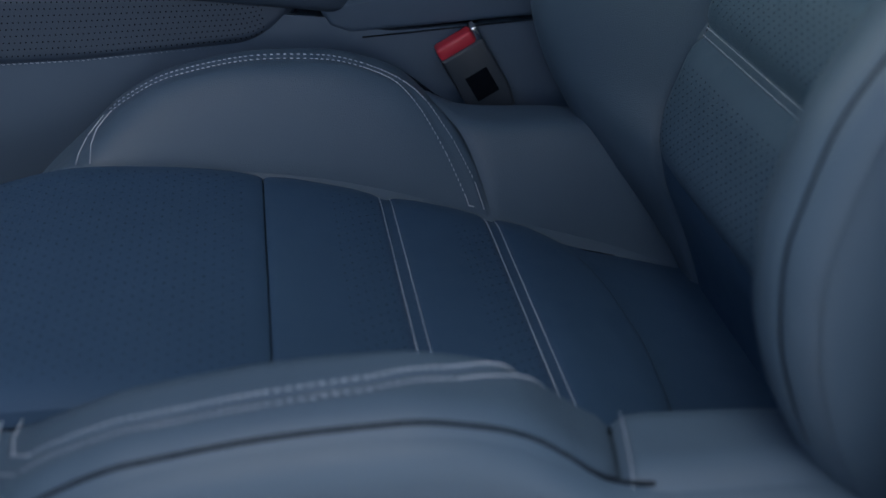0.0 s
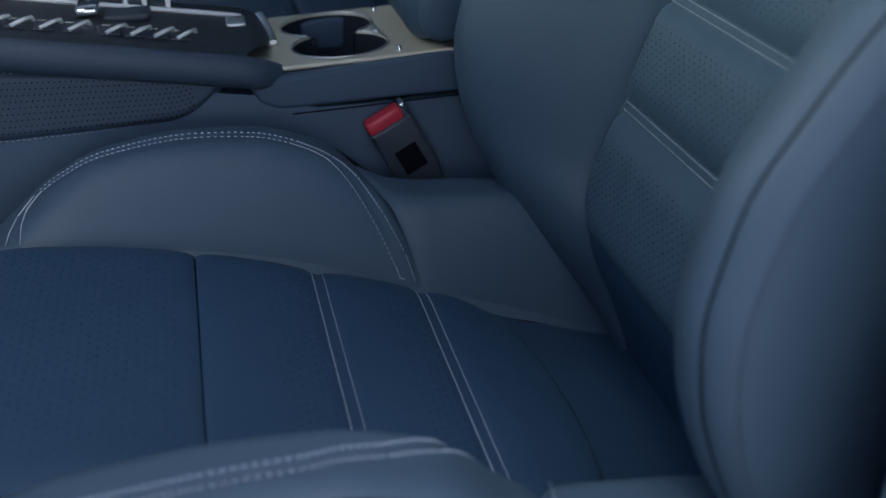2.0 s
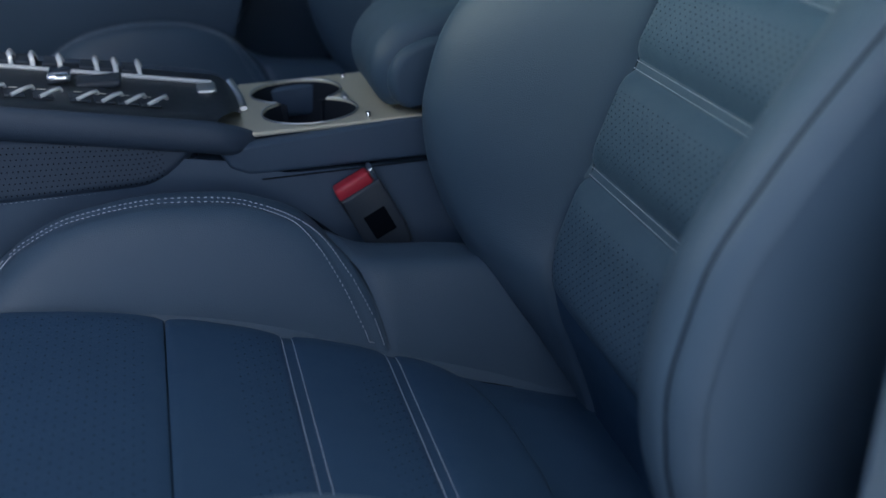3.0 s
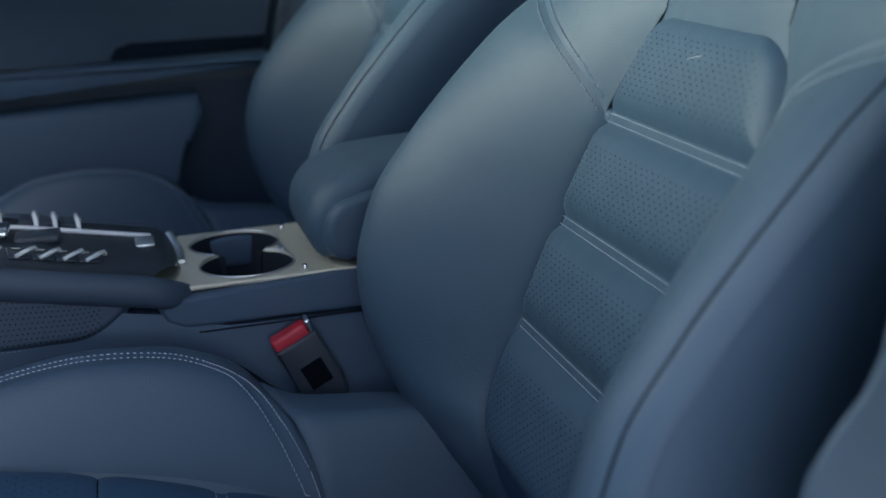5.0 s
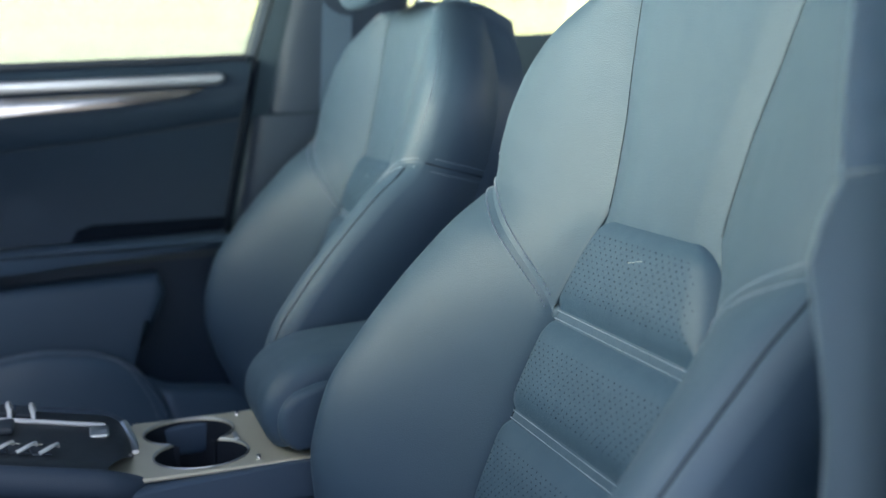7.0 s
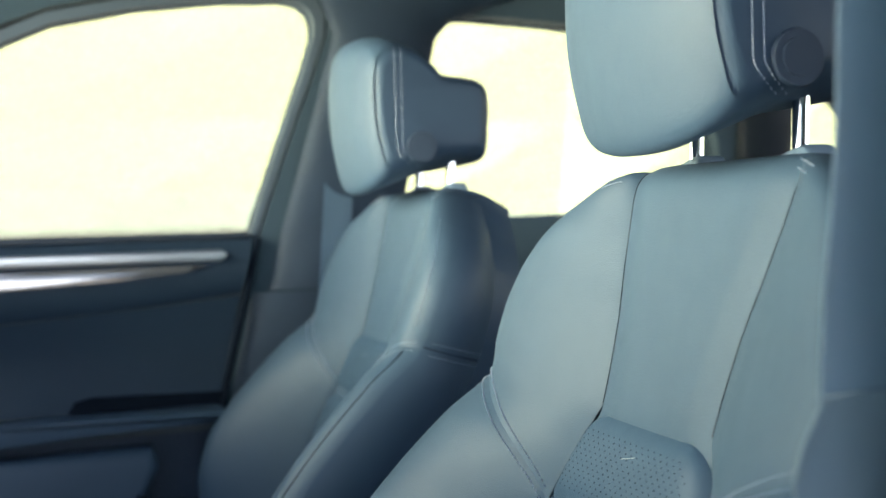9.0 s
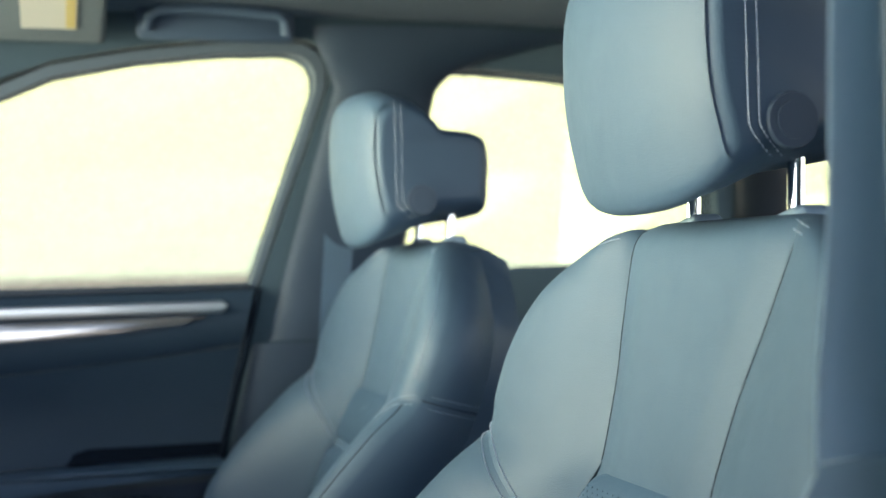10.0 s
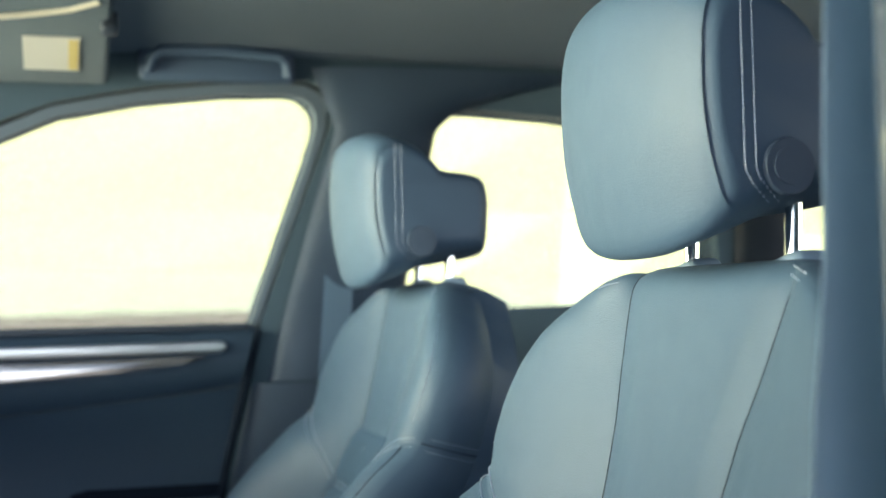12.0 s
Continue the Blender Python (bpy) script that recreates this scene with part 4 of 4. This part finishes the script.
FRONT_DOOR = [(-1.15, 0.50), (-0.255, 0.50), (-0.252, 0.98), (-0.242, 1.06), (-0.212, 1.20), (-0.182, 1.311), (-0.138, 1.446), (-0.100, 1.556), (-0.083, 1.612), (-0.083, 1.642), (-0.095, 1.664), (-0.120, 1.676), (-0.237, 1.674), (-0.361, 1.660),
              (-0.485, 1.636), (-0.563, 1.602), (-0.65, 1.558), (-0.75, 1.498), (-0.90, 1.400), (-1.06, 1.300), (-1.15, 1.20)]
door = thing("front_door", "closed far car door with dark panel and bright trim", "car door")
part("door_frame", wall_with_holes(FRONT_DOOR, [WINDOW_F], side_y, 0.055), FRAME, door)
pane_m, _ = sheet(lambda u, k: (lerp(-1.04, -0.09, u), side_y(lerp(1.30, 1.67, k)) + 0.022, lerp(1.30, 1.67, k)), [0, 0.5, 1], [0, 0.5, 1])
bmesh.ops.solidify(pane_m, geom=pane_m.faces[:], thickness=0.004)
pane = part("window_pane", pane_m, GLASSY, door)
pane.visible_shadow = False

for nm, x0, x1, z0, z1 in (("window_rear", 0.02, 0.645, 1.315, 1.655), ("window_quarter", 0.735, 1.06, 1.335, 1.56)):
    bm, _ = sheet(lambda u, k: (lerp(x0, x1, u), side_y(lerp(z0, z1, k)) + 0.022, lerp(z0, z1, k)), [0, 0.5, 1], [0, 0.5, 1])
    bmesh.ops.solidify(bm, geom=bm.faces[:], thickness=0.004)
    o = tagged(part(nm, bm, GLASSY), "clear side window glass", "window", kind="structure")
    o.visible_shadow = False
# inner door skin: upper roll, chrome strip, gloss strip, recess, armrest, pocket
seam_low = table((-1.1, 1.155), (-0.56, 1.191), (-0.318, 1.210), (-0.199, 1.222))


def upper_roll(u, k):
    x = lerp(-1.10, -0.192, k)
    lo = seam_low(x)
    z = lerp(lo, 1.312, u)
    return (x + (z - 1.30) * 0.26 * max(0, (x + 0.4) / 0.2), 1.114 - 0.030 * math.sin(math.pi * min(1, 0.12 + 0.88 * u)) ** 0.6, z)


bm, _ = sheet(upper_roll, eased(24), eased(30))
bmesh.ops.solidify(bm, geom=bm.faces[:], thickness=0.004)
part("door_top_roll", bm, LEATHER, door, "blue-grey padded door top")
bm = bmesh.new(); box(bm, (-1.02, 1.098, 1.304), (-0.196, 1.118, 1.316), 0.004)
part("window_seal", bm, PLASTIC_DARK, door)
bm = bmesh.new()
prism(bm, [(-1.02, 1.270), (-0.245, 1.272), (-0.236, 1.277), (-0.234, 1.284), (-0.242, 1.290), (-1.02, 1.290)], 1.074, 1.090, "y", 0.004, 3)
part("chrome_strip", bm, SILVER, door, "bright satin metal strip")
bm = bmesh.new()
prism(bm, [(-1.02, 1.205), (-0.60, 1.238), (-0.40, 1.248), (-0.30, 1.256), (-0.264, 1.266), (-0.270, 1.2675), (-1.02, 1.264)], 1.077, 1.092, "y", 0.003, 3)
part("gloss_strip", bm, GLOSS, door, "glossy dark decorative strip")


def door_mid(u, k):
    x = lerp(-1.10, -0.215, k)
    z = lerp(1.052, seam_low(x) - 0.002, u)
    return (x + (z - 1.21) * 0.22 * max(0, (x + 0.5) / 0.28), 1.098 + 0.012 * math.sin(math.pi * u), z)


bm, _ = sheet(door_mid, eased(16), eased(24))
bmesh.ops.solidify(bm, geom=bm.faces[:], thickness=0.004)
part("door_panel", bm, LEATHER, door)
bm = bmesh.new()
prism(bm, [(-1.10, 1.010), (-0.62, 1.018), (-0.44, 1.030), (-0.252, 1.036), (-0.248, 1.052), (-0.46, 1.052), (-0.62, 1.046), (-0.80, 1.050), (-1.10, 1.060)], 1.030, 1.105, "y", 0.010, 4)
part("door_armrest", bm, LEATHER, door)
# no hollow here: a raised near-black block gives the recess its shade
bm = bmesh.new()
prism(bm, [(-0.472, 1.053), (-0.250, 1.056), (-0.246, 1.074), (-0.440, 1.076), (-0.462, 1.070)], 1.090, 1.100, "y", 0.003)
part("pull_recess_shade", bm, GROOVE, door, "near-black block as shade of the pull recess")


def door_low(u, k):
    x = lerp(-1.10, -0.256, k)
    z = lerp(0.52, 1.015, u)
    return (x, 1.108 - 0.012 * u - 0.01 * math.sin(3 * u), z)


bm, _ = sheet(door_low, eased(14), eased(20))
bmesh.ops.solidify(bm, geom=bm.faces[:], thickness=0.004)
part("door_lower", bm, PLASTIC, door)
bm = bmesh.new()
prism(bm, [(-1.10, 0.60), (-0.52, 0.60), (-0.44, 0.70), (-0.42, 0.86), (-0.365, 0.93), (-0.345, 0.975), (-0.355, 1.005), (-1.10, 0.985)], 1.040, 1.10, "y", 0.016, 4)
part("door_pocket", bm, LEATHER, door)

pts = [(-0.183, 1.098, 1.306), (-0.200, 1.094, 1.235), (-0.224, 1.092, 1.14), (-0.246, 1.088, 1.055), (-0.254, 1.090, 0.97), (-0.256, 1.094, 0.60)]
part("door_edge_gap", tube(pts, 0.0055, 8), GROOVE, door)
# body side behind and around the doors
outer = [(-1.55, 0.42), (1.45, 0.42), (1.45, 1.70), (1.2, 1.73), (-0.62, 1.73), (-1.15, 1.32), (-1.55, 1.20)]
hole_door = [(p[0] + (0.006 if p[0] > -0.5 else -0.006), p[1] + (0.006 if p[1] > 1.0 else -0.006)) for p in FRONT_DOOR]
tagged(part("wall_far", wall_with_holes(outer, [hole_door, WINDOW_R, WINDOW_Q], lambda z: side_y(z) - 0.004, 0.075), HEADLINER), "dark inner body side with window openings", "body side", kind="structure")
# pillar cover on the far side
pillar = thing("pillar_trim", "dark trimmed pillar behind the far door", "pillar trim")


def pillar_fn(u, k):
    z = lerp(1.225, 1.70, k)
    front = lerp(-0.168, -0.070, min(1, (z - 1.225) / 0.385)) if z < 1.61 else lerp(-0.070, -0.11, (z - 1.61) / 0.09)
    back = lerp(0.030, 0.092, min(1, (z - 1.225) / 0.385)) + 0.26 * max(0.0, (z - 1.615) / 0.085) ** 1.6
    return (lerp(front, back, u), side_y(z) - 0.008 - 0.028 * math.sin(math.pi * u) ** 0.5, z)


bm, _ = sheet(pillar_fn, eased(16), eased(20))
bmesh.ops.solidify(bm, geom=bm.faces[:], thickness=0.004)
part("upper_cover", bm, PLASTIC, pillar)


def pillar_low(u, k):
    z = lerp(0.55, 1.222, k)
    front = lerp(-0.250, -0.192, max(0, (z - 0.98) / 0.242))
    return (lerp(front, 0.05, u), 1.108 - 0.030 * math.sin(math.pi * u) ** 0.5, z)


bm, _ = sheet(pillar_low, eased(16), eased(20))
bmesh.ops.solidify(bm, geom=bm.faces[:], thickness=0.004)
part("lower_cover", bm, PLASTIC, pillar)
bm, _ = sheet(lambda u, k: (lerp(0.655, 0.762, u) - 0.02 * k, side_y(lerp(1.30, 1.60, k)) - 0.008 - 0.030 * math.sin(math.pi * u) ** 0.5, lerp(1.30, 1.60, k)), eased(12), eased(10))
bmesh.ops.solidify(bm, geom=bm.faces[:], thickness=0.004)
tagged(part("rear_pillar_trim", bm, PLASTIC_DARK), "dark trim on the pillar behind the rear door", "pillar trim", kind="structure")
belt = thing("seat_belt", "dark seat belt hanging on the far pillar", "seat belt")
bm, _ = sheet(lambda u, k: (lerp(-0.062, -0.016, u) - 0.06 * k, 1.060 + 0.018 * k, lerp(1.66, 0.90, k)), [0, 0.5, 1], [i / 12 for i in range(13)])
bmesh.ops.solidify(bm, geom=bm.faces[:], thickness=0.0015)
part("webbing", bm, FABRIC, belt)

# near pillar beside the open door
near = thing("door_pillar", "grey trimmed door pillar beside the driver's seat", "pillar trim")
edge_hi = table((1.25, -0.189), (1.305, -0.185), (1.345, -0.179), (1.44, -0.1745), (1.60, -0.160), (1.75, -0.14))
edge_lo = table((0.45, -0.34), (0.70, -0.31), (0.86, -0.262), (0.95, -0.245), (1.04, -0.232), (1.09, -0.200), (1.15, -0.194), (1.19, -0.198), (1.22, -0.202), (1.25, -0.188))


def near_hi(u, k):
    z = lerp(1.252, 1.75, k)
    a = math.pi * u
    return (edge_hi(z) + 0.10 * (1 - math.cos(a)) , -0.361 + (z - 1.25) * 0.01 + 0.026 * math.sin(a), z)


bm, _ = sheet(near_hi, eased(18), eased(14))
bmesh.ops.solidify(bm, geom=bm.faces[:], thickness=-0.006)
part("upper_cover", bm, FABRIC, near)


def near_lo(u, k):
    z = lerp(0.45, 1.251, k)
    a = math.pi * u
    return (edge_lo(z) + 0.12 * (1 - math.cos(a)), -0.361 + 0.03 * math.sin(a), z)


bm, _ = sheet(near_lo, eased(18), [i / 50 for i in range(51)])
bmesh.ops.solidify(bm, geom=bm.faces[:], thickness=-0.006)
part("lower_cover", bm, PLASTIC_GREY, near)
bm = bmesh.new(); box(bm, (-0.30, -0.46, 0.42), (0.10, -0.378, 1.75), 0.01)
o = part("pillar_body", bm, PAINT, near); o.location.x = 0.13
bm = bmesh.new(); box(bm, (-0.155, -0.36, 1.105), (-0.140, -0.345, 1.135), 0.005)
part("belt_guide", bm, PLASTIC_DARK, near)
bm = bmesh.new(); box(bm, (-1.55, -0.47, 0.36), (1.45, -0.36, 0.50), 0.02)
tagged(part("sill", bm, PLASTIC), "dark plastic door sill", "sill", kind="structure")
# near body side behind the pillar
bm = bmesh.new(); box(bm, (0.22, -0.46, 0.42), (1.45, -0.385, 1.32), 0.02); box(bm, (0.22, -0.40, 1.62), (1.45, -0.30, 1.73), 0.02)
tagged(part("wall_near", bm, PLASTIC), "dark near body side behind the pillar", "body side", kind="structure")


# headliner
def roof(u, k):
    y = lerp(-0.34, 1.075, u)
    x = lerp(-0.70, 1.25, k)
    c = (y - 0.37) / 0.70
    z = 1.765 - 0.062 * abs(c) ** 2.4 - 0.05 * max(0.0, (-0.35 - x) / 0.35) ** 1.6 - 0.03 * max(0.0, (x - 0.5) / 0.75) ** 2
    return (x, y, z)


bm, _ = sheet(roof, eased(30), eased(30))
bmesh.ops.solidify(bm, geom=bm.faces[:], thickness=-0.03)
tagged(part("ceiling", bm, HEADLINER), "dark grey fabric headliner", "headliner", kind="structure")
# grab handle
grab = thing("grab_handle", "dark folded grab handle above the far window", "handle")
bm = bmesh.new(); box(bm, (-0.365, 1.000, 1.672), (-0.135, 1.020, 1.728), 0.010)
part("handle_base", bm, PLASTIC, grab)
pts = [(-0.350, 0.992, 1.682), (-0.348, 0.986, 1.700), (-0.335, 0.984, 1.711), (-0.25, 0.983, 1.714), (-0.165, 0.984, 1.711), (-0.152, 0.986, 1.700), (-0.150, 0.992, 1.682)]
part("handle_grip", tube(pts, 0.0085, 10), PLASTIC, grab)
# sun visor with its label
visor = thing("sun_visor", "grey folded sun visor with a white label", "sun visor")
V = Matrix.Translation((-0.55, 0.82, 1.726)) @ pose(0, 0, 0, -16, 0, 0)
bm = bmesh.new(); box(bm, (-0.16, -0.22, -0.010), (0.142, 0.20, 0.010), 0.009, 4)
o = part("visor_body", bm, HEADLINER, visor); o.matrix_local = V
bm = bmesh.new(); box(bm, (0.030, 0.055, -0.0118), (0.103, 0.150, -0.0102))
o = part("visor_label", bm, LABEL, visor, "white printed label"); o.matrix_local = V
bm = bmesh.new(); box(bm, (0.088, 0.060, -0.0126), (0.101, 0.145, -0.0119))
o = part("label_stripe", bm, LABEL_YELLOW, visor); o.matrix_local = V

bm = bmesh.new(); box(bm, (0.126, 0.006, -0.022), (0.150, 0.034, 0.006), 0.006)
o = part("visor_clip", bm, PLASTIC_DARK, visor, "dark visor clip"); o.matrix_local = V
bm = tube([(-0.15, 0.010, -0.0115), (0.005, 0.004, -0.0125), (0.046, -0.006, -0.0120), (0.09, -0.020, -0.0115), (0.124, -0.040, -0.010)], 0.0045, 8)
o = part("visor_mirror_edge", bm, CHAMPAGNE, visor, "pale rim of the mirror cover"); o.matrix_local = V

# plain walls that close the cabin
bm = bmesh.new(); box(bm, (-1.56, -0.40, 0.40), (-0.96, 1.08, 1.29), 0.05)
tagged(part("wall_front", bm, PLASTIC), "dark dashboard wall", "dashboard", kind="structure")
bm = bmesh.new(); box(bm, (1.40, -0.40, 0.40), (1.50, 1.14, 1.30), 0.02)
tagged(part("wall_rear", bm, PLASTIC), "dark rear cabin wall", "wall", kind="structure")

# ---- outside ----
bm = bmesh.new()
bmesh.ops.create_grid(bm, x_segments=40, y_segments=40, size=600)
tagged(part("ground", bm, GRASS), "pale dry open ground", "ground", kind="structure")
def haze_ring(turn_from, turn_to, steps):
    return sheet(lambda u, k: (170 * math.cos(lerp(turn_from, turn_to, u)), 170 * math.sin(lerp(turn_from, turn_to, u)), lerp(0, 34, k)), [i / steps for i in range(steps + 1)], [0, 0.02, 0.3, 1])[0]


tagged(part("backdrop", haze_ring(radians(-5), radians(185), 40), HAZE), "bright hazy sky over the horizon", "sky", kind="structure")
# unseen glowing half ring, added as fill from the near side
tagged(part("near_fill_ring", haze_ring(radians(185), radians(355), 40), COOL_FILL), "unseen cool glow added to light the near side", "sky", kind="structure")
# low band of land; its bright haze is emission, not lit colour
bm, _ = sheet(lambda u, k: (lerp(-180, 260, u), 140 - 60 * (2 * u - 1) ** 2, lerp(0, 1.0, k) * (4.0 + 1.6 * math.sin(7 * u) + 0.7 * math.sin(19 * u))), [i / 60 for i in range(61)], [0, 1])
tagged(part("backdrop_hills", bm, LAND_GLOW), "pale green land at the horizon, its hazy brightness glowing", "hills", kind="structure")

# unseen block for low front light, at the door opening's front edge, as high as the window line
bm = bmesh.new(); box(bm, (-1.00, -1.60, 0.30), (-0.92, -0.41, 1.38), 0.02)
tagged(part("door_light_block", bm, PLASTIC), "unseen dark light block in place of the open door", "wall", kind="structure")
